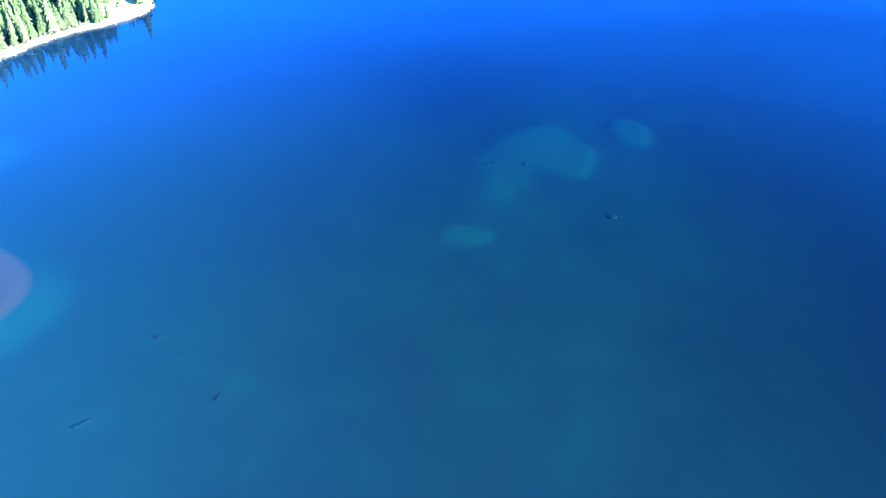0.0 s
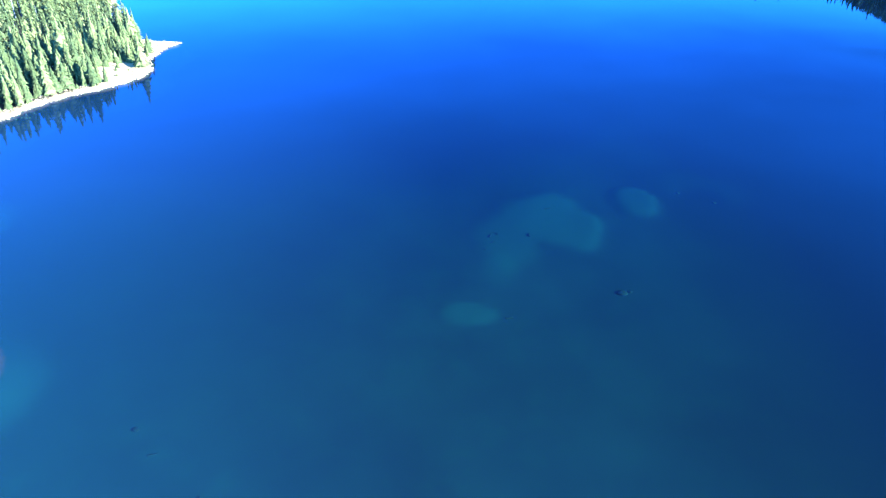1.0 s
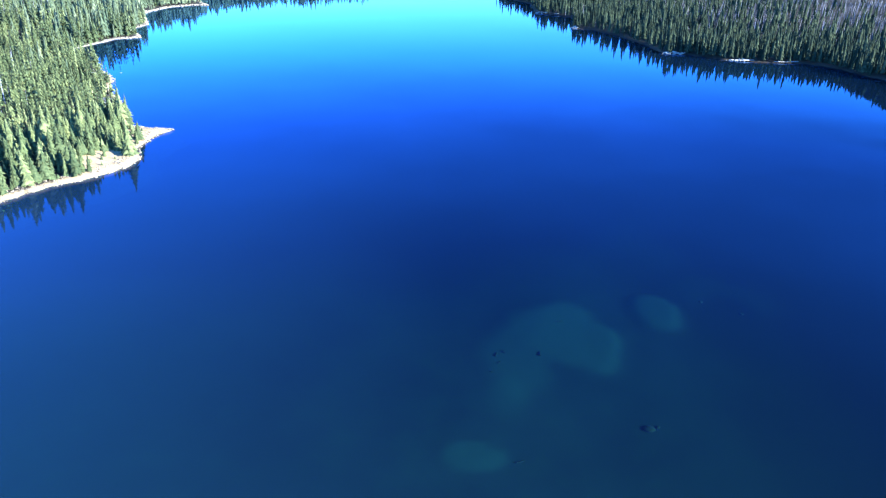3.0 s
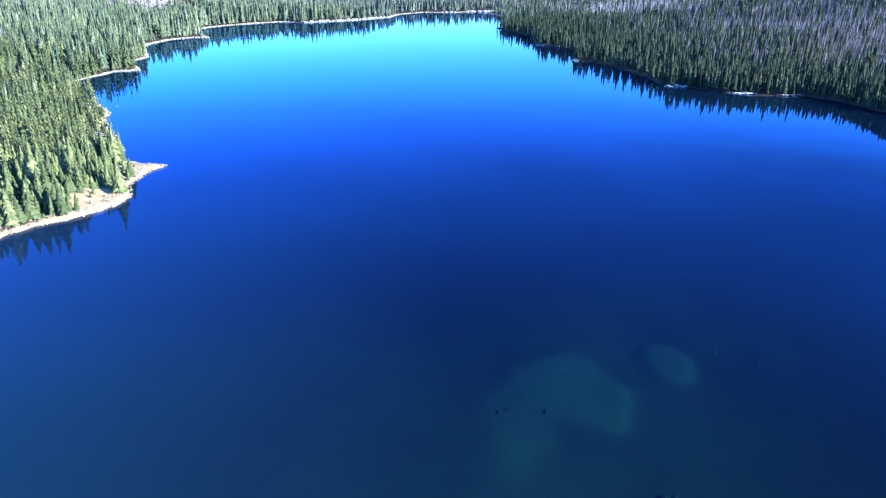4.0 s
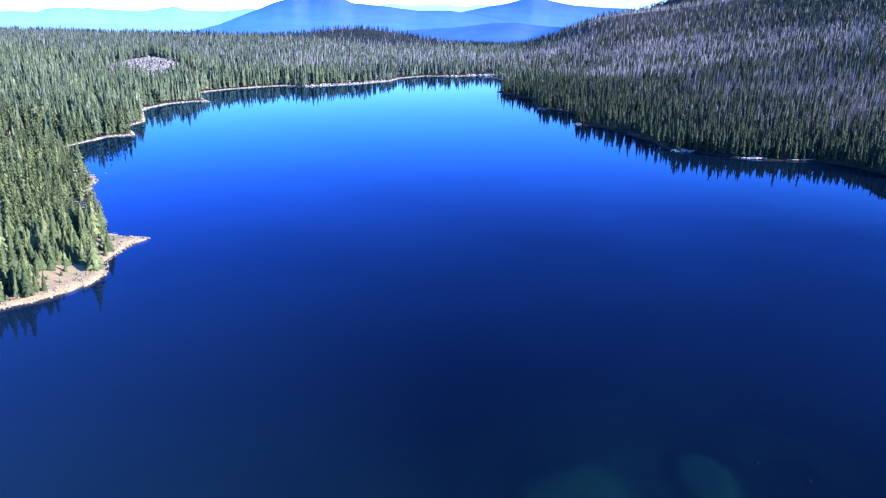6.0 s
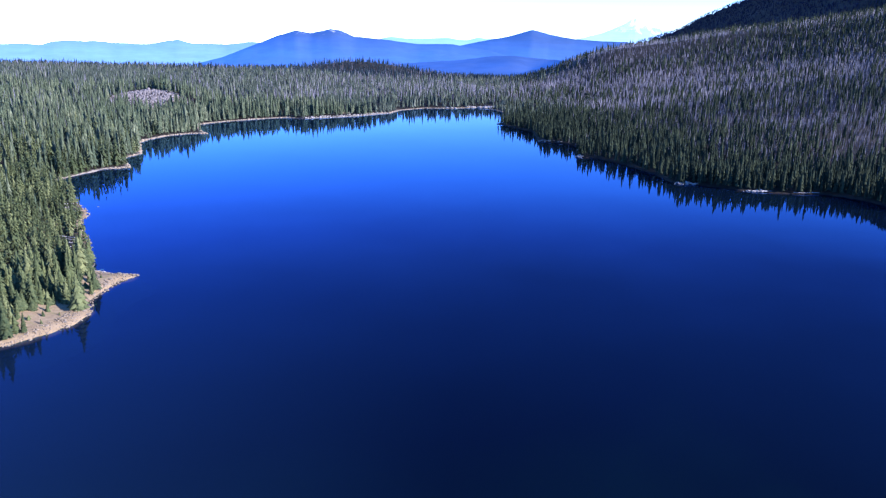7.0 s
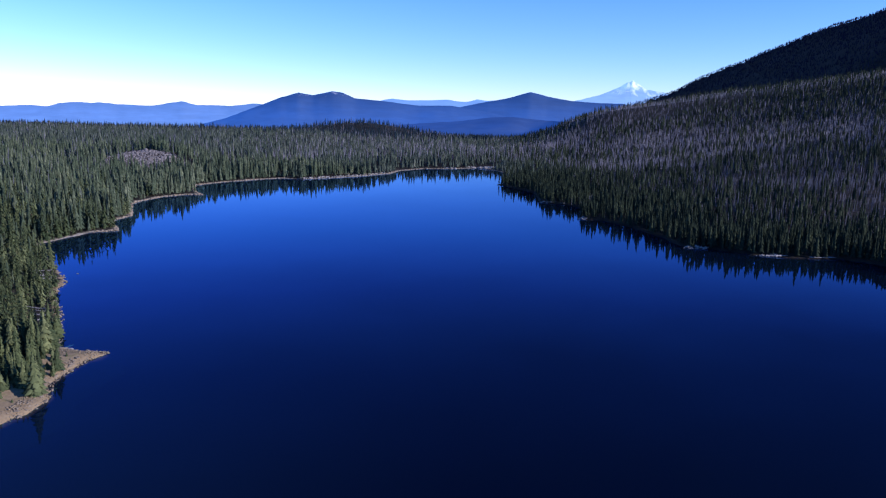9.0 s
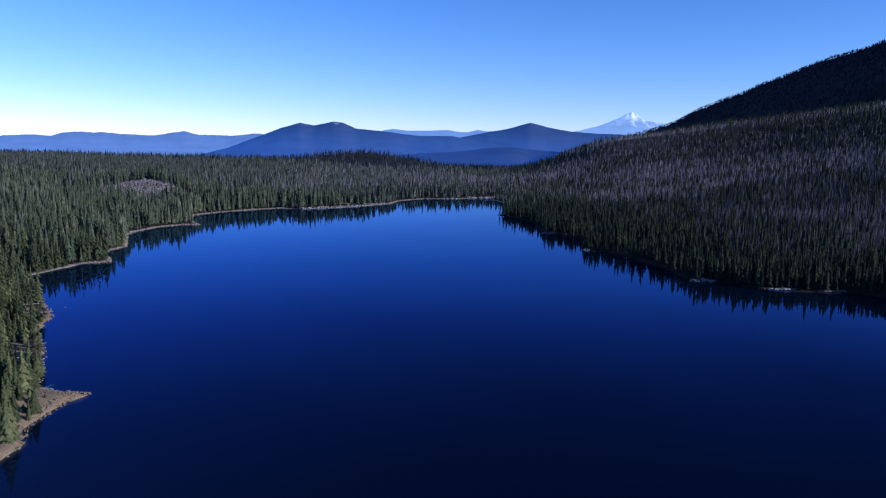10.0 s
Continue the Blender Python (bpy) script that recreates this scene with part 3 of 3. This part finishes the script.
def clear_of(x, y, d):
    """Where trees may stand: off the beaches, the scree and the small clearings."""
    spit = (x > -125) & (y > 165) & (y < 236)
    ok = d > np.where(spit, np.where(y > 200, 1.9, 2.7), np.where(x < 30, np.where(y > 236, 1.2, 2.2), 0.8))
    ok &= ~((np.hypot((x + 95) / 8, (y - 225) / 10.5) < 1) | (np.hypot((x + 97) / 5.2, (y - 191) / 8) < 1))
    ok &= np.hypot((x + 296) / 32, (y - 707) / 37) + 0.6 * rough(x, y, 26, 77) > 1
    ok &= np.hypot((x + 374) / 50, (y - 686) / 15) + 0.6 * rough(x, y, 20, 78) > 1
    for gx0, gy0, gr in ((-147, 301, 5), (-157, 312, 5), (-153, 305, 5.5), (-130, 261, 4.5), (-127, 254.5, 5), (-120, 251, 3.5)):
        ok &= np.hypot(x - gx0, y - gy0) > gr
    ok &= np.hypot((x - 41) / 19, (y - 948) / 15) > 1
    ok &= (d > 7 + 3 * rough(x, y, 15, 79)) | (x < -150) | (x > -96) | (y < 725) | (y > 785)
    gaps = rough(x, y, 10, 41, 2) * 0.85 + rough(x, y, 60, 42) * 0.35
    return ok & (gaps < np.where(x > 30, 0.6, np.where(y < 430, np.where(spit | (x > -175) & (y < 330), 0.48, 0.2), 0.28)))


def in_view(x, y):
    return (y > 100) & (np.abs(x) < 0.74 * (y + 22) + 25)


def wood(x0, x1, y0, y1, gap, seed):
    x, y, g = jittered(x0, x1, y0, y1, gap, seed)
    keep = in_view(x, y)
    x, y = x[keep], y[keep]
    z, d = land_height(x, y)
    keep = clear_of(x, y, d)
    x, y, z, d = x[keep], y[keep], z[keep], d[keep]
    size = np.where(g.random(len(x)) < 0.68, np.clip(g.normal(0.97, 0.23, len(x)), 0.45, 1.55), g.uniform(0.25, 0.75, len(x)))
    size = size * (1 + 0.15 * step(70, 15, d) * step(300, 430, y) * (x < 30))
    size = size * np.where((x > 30) & (y < 1000), 0.76, np.interp(y, [200, 300, 430, 520], [0.6, 0.64, 0.78, 0.86]))
    return np.stack([x, y, z, size], axis=-1), d, g


def dead_share(x, y, d):
    """Part of the trees that are bare grey snags: many on the eastern slope, few by the water."""
    east = step(-40, 160, x - 0.1 * (y - 700)) * step(30, 105, d)
    patchy = 0.5 + 0.5 * rough(x, y, 90, 51)
    return np.clip(0.6 * bump_at(x, y, 92, 572, 22, 16) + east * (0.11 + 0.6 * patchy) * (1 - 0.45 * step(200, 700, x)) * (1 - 0.6 * step(1150, 1650, y)) + 0.5 * step(5, 120, d) * patchy + 0.75 * step(700, 1000, y) * (1 - step(1350, 1600, y)) * patchy * step(15, 110, d) * step(-330, -120, x) * (1 - 0.85 * step(30, 190, x)), 0.004, 0.92)


lists = {"near": [], "mid": [], "far": [], "faint": [], "snag_near": [], "snag_far": [], "single": [], "east_near": [], "east_mid": [], "east_far": [], "ridge": []}
for x0, x1, y0, y1, gap, kind, seed in ((-480, 420, 100, 430, 2.6, "near", 101), (-800, 800, 430, 800, 3.5, "mid", 102), (-1050, 1050, 800, 1250, 5.0, "far", 103), (-1500, 1500, 1250, 2100, 9.0, "far", 104)):
    rows, d, g = wood(x0, x1, y0, y1, gap, seed)
    dead = g.random(len(rows)) < 0.95 * dead_share(rows[:, 0], rows[:, 1], d)
    dark = ridge_height(rows[:, 0], rows[:, 1]) > rows[:, 2] - 3
    dead &= ~dark
    lists["snag_near" if kind != "far" else "snag_far"].append(rows[dead])
    alive = rows[~dead]
    if kind == "near":
        a, b, c, e = TREES_NEAR_BOX
        own = (alive[:, 0] > a) & (alive[:, 0] < b) & (alive[:, 1] > c) & (alive[:, 1] < e)
        order = np.argsort(-(alive[own][:, 0] - 0.25 * alive[own][:, 1]))
        chosen = alive[own][order]
        lists["single"].append(chosen[:290])
        alive = np.concatenate([alive[~own], chosen[290:]])
    if kind != "far":
        east = (alive[:, 0] > 30) & (alive[:, 1] < 1000)
        inland = from_shore(alive[east][:, 0], alive[east][:, 1])
        lists["east_" + kind].append(alive[east][g.random(int(east.sum())) < 0.97 - 0.42 * step(45, 130, inland)])
        alive = alive[~east]
    if kind == "far":
        east = (alive[:, 0] > 70 + 0.1 * (alive[:, 1] - 800) + g.normal(0, 55, len(alive))) & (alive[:, 1] < 1900)
        lists["east_far"].append(alive[east][g.random(int(east.sum())) < 0.7])
        alive = alive[~east]
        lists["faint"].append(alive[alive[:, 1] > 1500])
        alive = alive[alive[:, 1] <= 1500]
    lists[kind].append(alive)
# More bare stems between them on the burnt slope.
for x0, x1, y0, y1, gap, kind, seed in ((60, 800, 380, 800, 4.2, "snag_near", 203), (20, 1050, 800, 1250, 5.2, "snag_far", 204), (60, 1400, 1250, 2000, 8.0, "snag_far", 205)):
    rows, d, g = wood(x0, x1, y0, y1, gap, seed)
    dead = g.random(len(rows)) < 0.95 * dead_share(rows[:, 0], rows[:, 1], d)
    dead &= ridge_height(rows[:, 0], rows[:, 1]) < rows[:, 2] - 3
    lists[kind].append(rows[dead])
for kind in ("snag_near", "snag_far"):
    for rows in lists[kind]:
        rows[:, 3] *= np.where(rows[:, 0] > 30, 0.66, 1.02)
# Trees of the dark ridge, thicker along its crest.
g = np.random.default_rng(106)
ry = 1500 + 3200 * g.random(12500) ** 1.1
cx = np.interp(ry, [r[1] for r in RIDGE], [r[0] for r in RIDGE])
rx = cx - 480 * g.random(12500) ** 1.6 + 25
rz, rd = land_height(rx, ry)
lists["ridge"].append(np.stack([rx, ry, rz, g.normal(0.72, 0.13, 12500)], axis=-1))

woods = np.concatenate(lists["near"] + lists["mid"])
bright = woods[:, 1] + np.random.default_rng(107).normal(0, 75, len(woods)) < 430
lists["near"], lists["mid"] = [woods[bright]], [woods[~bright]]
scattered("near_forest", np.concatenate(lists["near"]), TREE_SHORE, OLIVE, "dense green firs along the near shores", "forest", 1)
scattered("shore_forest", np.concatenate(lists["mid"]), TREE_MID, GREEN, "dense dark green conifers round the lake", "forest", 2)
scattered("far_forest", np.concatenate(lists["far"]), TREE_FAR, DULL, "far conifer woods rolling to the hills", "forest", 3)
scattered("hazy_forest", np.concatenate(lists["faint"]), TREE_FAR, FAINT, "conifer woods on the farthest rises, tinted with blue haze", "forest", 9)
scattered("dead_trees", np.concatenate(lists["snag_near"]), SNAG_NEAR, SNAG, "bleached grey dead trunks among the firs", "dead trees", 4, 0.05)
scattered("far_dead_trees", np.concatenate(lists["snag_far"]), SNAG_FAR, SNAG, "pale grey dead trunks on the far slope", "dead trees", 5, 0.05)
scattered("east_forest", np.concatenate(lists["east_near"]), TREE_SLIM, DARK, "green conifers crowding the shaded shore, coloured dark for shade", "forest", 6)
scattered("slope_forest", np.concatenate(lists["east_mid"]), TREE_SLIM, DARK, "green conifers on the burnt slope, coloured dark for shade", "forest", 7)
scattered("upper_slope_forest", np.concatenate(lists["east_far"]), TREE_FAR, DARK, "conifers high on the burnt slope, coloured dark for shade", "forest", 10)
scattered("ridge_forest", np.concatenate(lists["ridge"]), TREE_RIDGE, SHADE, "conifers on the shaded ridge, coloured dark and hazy blue", "forest", 8)
# Stems under the nearer crowns.
stem = [as_arrays(trunk_parts(7.0, 0.15, 3, (0, 0.05, 1.0)))]
scattered("near_forest_trunks", np.concatenate(lists["near"]), stem, BARK, "brown fir trunks under the near crowns", "tree trunks", 1)


# ---- trees of the headland, one by one ----
def fir_tree(seed, high, wide):
    r = random.Random(seed)
    top = tagged(new("fir_tree"), "tall narrow green fir with drooping boughs", "tree", "trees of the headland")
    v, f = as_arrays(conifer_parts(r, 24, 10, high, wide, 0.04, 0.7))
    mesh_object("crown", v, f, OLIVE, top, tint=np.zeros(len(v)))
    v, f = as_arrays(trunk_parts(high * 0.9, 0.17, 7))
    mesh_object("trunk", v, f, BARK, top, "brown bark trunk")
    return top


KINDS = [fir_tree(500 + i, h, w) for i, (h, w) in enumerate(((12, 2.4), (13.5, 2.0), (11, 2.7), (12.5, 1.9), (10, 2.6), (14, 2.3)))]
turn = random.Random(9)
for i, (x, y, z, size) in enumerate(lists["single"][0].tolist()):
    m = pose(x, y, z, turn.uniform(-2.5, 2.5), turn.uniform(-2.5, 2.5), turn.uniform(0, 360))
    ob = KINDS[i % 6] if i < 6 else copy_thing(KINDS[i % 6], m)
    ob.matrix_basis = m @ Matrix.Diagonal((size * turn.uniform(0.85, 1.2), size * turn.uniform(0.85, 1.2), size, 1))


# ---- stones ----
def stone_mesh(seed, flat=0.6, detail=2):
    r = random.Random(seed)
    bm = bmesh.new()
    bmesh.ops.create_icosphere(bm, subdivisions=detail, radius=1.0)
    off = Vector((r.uniform(0, 50), r.uniform(0, 50), r.uniform(0, 50)))
    sx, sy = r.uniform(0.8, 1.3), r.uniform(0.7, 1.1)
    for v in bm.verts:
        n = noise.noise(v.co * 0.9 + off) * 0.45 + noise.noise(v.co * 2.3 + off) * 0.2
        v.co = v.co * (1 + n)
        v.co = Vector((v.co.x * sx, v.co.y * sy, v.co.z * flat + flat * 0.25))
    return bm


def bm_arrays(bm):
    bmesh.ops.triangulate(bm, faces=bm.faces[:])
    bm.verts.index_update()
    out = np.array([v.co[:] for v in bm.verts], dtype=np.float32), np.array([[v.index for v in f.verts] for f in bm.faces], dtype=np.int32)
    bm.free()
    return out


def stone_thing(seed, label):
    v, f = bm_arrays(stone_mesh(seed))
    return tagged(mesh_object("shore_stone", v, f, STONE), label, "stone", "stones of the beach")


ROCKS = [bm_arrays(stone_mesh(40 + i, 0.7, 1)) for i in range(6)]


def along_shore(line, gap, seed, inset):
    """Places strewn along a stretch of the waterline, inset metres inland at most."""
    r = random.Random(seed)
    out = []
    for (ax, ay), (bx, by) in zip(line, line[1:]):
        n = max(1, int(math.hypot(bx - ax, by - ay) / gap))
        for k in range(n):
            u, s = (k + r.random()) / n, r.uniform(-0.4, inset)
            l = math.hypot(bx - ax, by - ay)
            out.append((ax + (bx - ax) * u - (by - ay) / l * s, ay + (by - ay) * u + (bx - ax) / l * s))
    return out


stones = [stone_thing(60 + i, "rounded pale grey-brown stone on the lake beach") for i in range(6)]
r = random.Random(21)
spots = along_shore(WEST[4:14], 0.75, 22, 3.2) + along_shore(WEST[13:17], 0.5, 23, 1.6)
for i, (x, y) in enumerate(spots[:230]):
    size = min(1.1, 0.16 + 0.22 * r.expovariate(1.3))
    m = pose(x, y, height(x, y) - 0.05, 0, 0, r.uniform(0, 360))
    ob = stones[i] if i < 6 else copy_thing(stones[i % 6], m)
    ob.matrix_basis = m @ Matrix.Diagonal((size * r.uniform(0.8, 1.4), size, size * r.uniform(0.6, 1.1), 1))


def rock_field(name, spots, size, material, label, seed):
    g = np.random.default_rng(seed)
    p = np.array(spots, dtype=float)
    z = land_height(p[:, 0], p[:, 1])[0]
    s = size * g.lognormal(0, 0.45, len(p))
    return scattered(name, np.stack([p[:, 0], p[:, 1], z - 0.1 * s, s], axis=-1), ROCKS, material, label, "rocks", seed, 0.1)


def blob(cx, cy, rx, ry, n, seed):
    g = np.random.default_rng(seed)
    a, q = g.random(n) * 6.283, np.sqrt(g.random(n))
    return np.stack([cx + rx * q * np.cos(a), cy + ry * q * np.sin(a)], axis=-1)


rock_field("scree_slope", np.concatenate([blob(-297, 710, 36, 38, 3300, 31), blob(-374, 688, 50, 13, 900, 32)]), 0.58, SCREE, "pale grey-mauve boulders in a clearing of the wood", 33)
rock_field("shore_boulders", along_shore(NORTH[16:20], 0.7, 34, 8), 0.6, BLEACHED, "jumbled pale grey boulders on the far shore", 35)
rock_field("west_bank_stones", along_shore(WEST[16:24], 0.8, 36, 2.0), 0.26, STONE, "pale stones along the wooded bank", 37)
rock_field("beach_pebbles", along_shore(WEST[3:16], 0.06, 38, 5.0), 0.12, STONE, "small pale cobbles of the beach", 39)
rock_field("north_shore_stones", along_shore(NORTH[:16] + NORTH[19:], 0.4, 40, 1.6), 0.45, STONE, "pale cobbles along the far waterline", 41)
rock_field("cape_rocks", np.concatenate([blob(84, 508, 5, 3, 90, 42), blob(72, 592, 8, 2.5, 70, 43), blob(126, 411, 8, 2, 70, 44), blob(158, 395, 7, 1.5, 50, 45), blob(43, 731, 5, 3, 40, 46)]), 0.42, BLEACHED, "pale rocks on the capes of the shaded shore", 47)
rock_field("inlet_rocks", np.concatenate([blob(42, 944, 13, 6, 220, 48), blob(0, 923, 14, 2, 80, 49), blob(24, 945, 12, 2.5, 80, 51)]), 0.75, BLEACHED, "pale rocks and sand at the head of the lake", 50)


# ---- driftwood and fallen trunks ----
def log_thing(name, seed, length, radius, material, label, group):
    r = random.Random(seed)
    v, f, sides, rings = [], [], 8, 7
    for i in range(rings):
        u = i / (rings - 1)
        rad = radius * (1.15 - 0.6 * u) * r.uniform(0.9, 1.1)
        bx, bz = 0.03 * length * math.sin(2.4 * u + seed), radius * 0.8
        v += [(length * (u - 0.5), bx + rad * math.cos(6.283 * k / sides), bz + rad * math.sin(6.283 * k / sides)) for k in range(sides)]
    for i in range(rings - 1):
        for k in range(sides):
            a, b = i * sides + k, i * sides + (k + 1) % sides
            f += [(a, b, b + sides), (a, b + sides, a + sides)]
    for e in (0, (rings - 1) * sides):
        c = len(v)
        v.append(tuple(np.mean(v[e:e + sides], axis=0)))
        f += [(c, e + k, e + (k + 1) % sides) for k in range(sides)]
    top = tagged(new(name), label, "log", group)
    mesh_object("stem", v, np.array(f, dtype=np.int32), material, top)
    for k in range(3):
        x, a, l = length * r.uniform(-0.2, 0.45), r.uniform(-0.3, 1.9), radius * r.uniform(2, 5)
        d = Vector((0.4, math.cos(a), abs(math.sin(a)))).normalized() * l
        q = radius * 0.25
        bv = [(x - q, -q, radius), (x + q, -q, radius), (x, q, radius + q), (x + d.x, d.y, radius + d.z)]
        mesh_object("branch_stub", bv, np.array([(0, 1, 3), (1, 2, 3), (2, 0, 3), (0, 2, 1)], dtype=np.int32), material, top)
    return top


LOGS = [log_thing("driftwood_log", 70 + i, l, rad, GREY, "sun-bleached grey log lying on the shore", "logs on the shores") for i, (l, rad) in enumerate(((9, 0.28), (7, 0.24), (11, 0.32)))]
log_spots = [(-102, 231.5, 12), (-105, 231, -8), (-152, 302, 12), (-154, 304, 8), (-155.5, 306, 14), (-157, 308, 20), (-160, 315, 40), (-161.5, 312.5, 15), (-162, 310, 8), (-160.5, 307, 12), (-130, 262, -10), (-132, 264, -14), (-128, 257, -5), (-125, 250, 80), (-117, 243, 60), (-114.5, 241, 75), (-108, 236, 70),
             (-110, 190, 20), (-116, 176, 130), (-135, 200, 30), (180, 392, 0), (187, 392.5, 4), (164, 394, 8), (160, 394, -5), (90, 502, 30), (84, 585, 10), (40, 944, 5), (46, 942, -10), (52, 948, 20), (34, 947, 0),
             (72, 790, 10), (84, 770, -15), (95, 800, 25), (66, 830, 5), (78, 860, -10), (108, 760, 12), (124, 790, -5), (90, 740, 20), (70, 905, 30), (85, 850, -20), (95, 880, 10), (110, 800, 35), (120, 860, 5), (140, 780, -15), (100, 830, 60), (160, 820, 20), (130, 750, 0), (210, 760, 25)]
for i, (x, y, a) in enumerate(log_spots):
    size = (0.45 if y > 300 and x < 0 else 0.6 if x > 0 else 0.7) + 0.3 * ((i * 7) % 5) / 5
    m = pose(x, y, height(x, y) + 0.02, 0, 0, a)
    ob = LOGS[i] if i < 3 else copy_thing(LOGS[i % 3], m)
    ob.matrix_basis = m @ Matrix.Diagonal((size, size, size, 1))

# Waterlogged trunks and boulders on the shelf.
SUNK = [log_thing("sunken_log", 90 + i, l, 0.3, SUNKEN, "dark waterlogged trunk lying on the lake bed", "sunken logs") for i, l in enumerate((4.5, 3.5))]
for i, (x, y, a, size) in enumerate([(9.6, 106.5, 75, 0.3), (10.9, 107.5, 110, 0.28), (10, 104, 50, 0.2), (17.2, 107, 85, 0.36), (22, 118, 10, 0.3), (-42.6, 38.4, 42, 0.6), (-27.4, 43.2, 80, 0.3), (11.5, 80, 20, 0.35), (-35, 49.8, 25, 0.3)]):
    m = pose(x, y, height(x, y) + 0.05, 0, 0, a)
    ob = SUNK[i] if i < 2 else copy_thing(SUNK[i % 2], m)
    ob.matrix_basis = m @ Matrix.Diagonal((size, size, size, 1))
v, f = bm_arrays(stone_mesh(95, 0.5))
dark_rock = tagged(mesh_object("sunken_boulder", v, f, SUNKEN), "dark algae-covered boulder on the lake bed", "boulder", "sunken boulders")
for i, (x, y, size) in enumerate([(31.4, 88.2, 0.9), (33, 88.7, 0.4), (53, 130, 0.5), (60, 126, 0.5), (-38.8, 54, 0.5), (8.4, 101.5, 0.25)]):
    m = pose(x, y, height(x, y), 0, 0, 40 * i)
    ob = dark_rock if i == 0 else copy_thing(dark_rock, m)
    ob.matrix_basis = m @ Matrix.Diagonal((size, size * 0.8, size * 0.6, 1))


# ---- young firs and shrubs on the beach ----
def young_fir(seed, high, wide):
    rr = random.Random(seed)
    top = tagged(new("young_fir"), "small bushy yellow-green fir on the stony beach", "shrub", "young firs on the beach")
    v, f = as_arrays(conifer_parts(rr, 7, 9, high, wide, 0.02))
    mesh_object("crown", v, f, OLIVE, top, tint=np.full(len(v), 0.5))
    v, f = as_arrays(trunk_parts(high * 0.8, 0.06, 5))
    mesh_object("trunk", v, f, BARK, top, "thin brown stem")
    return top


YOUNG = [young_fir(120, 2.2, 0.9), young_fir(121, 1.6, 1.0), young_fir(122, 2.8, 1.0)]
young_spots = [(-99, 195.2, 0.9), (-100, 189, 0.6), (-98.3, 192, 0.5), (-101.5, 186, 1.0), (-103, 183.5, 1.2), (-104.5, 181, 1.1), (-106, 178, 1.3), (-102.5, 188.5, 0.7), (-105, 186, 1.2), (-100.2, 184.5, 0.6), (-107.5, 175.5, 1.2),
               (-104.5, 190, 1.0), (-98.7, 209, 1.2), (-99.5, 214, 1.0), (-101, 219, 1.1), (-99.5, 222.5, 0.5), (-103, 224, 0.9), (-109, 172, 1.2), (-111, 167, 1.3), (-113, 160, 1.2), (-101, 199, 1.3), (-100, 204, 1.2), (-102, 194, 1.4), (-105.5, 184, 1.5), (-98, 217, 0.7), (-97.4, 201, 0.5), (-96.5, 188, 0.4), (-99.5, 181, 0.5), (-103, 177, 0.6), (-95.5, 194, 0.35)]
for i, (x, y, size) in enumerate(young_spots):
    m = pose(x, y, height(x, y) - 0.05, 0, 0, 67 * i)
    ob = YOUNG[i] if i < 3 else copy_thing(YOUNG[i % 3], m)
    ob.matrix_basis = m @ Matrix.Diagonal((size, size, size, 1))

v, f = bm_arrays(stone_mesh(140, 0.6))
awash = tagged(mesh_object("rock_awash", v, f, STONE), "small pale rock breaking the lake surface", "rock")
awash.matrix_basis = pose(-147.7, 316, -0.15) @ Matrix.Diagonal((0.5, 0.35, 0.45, 1))
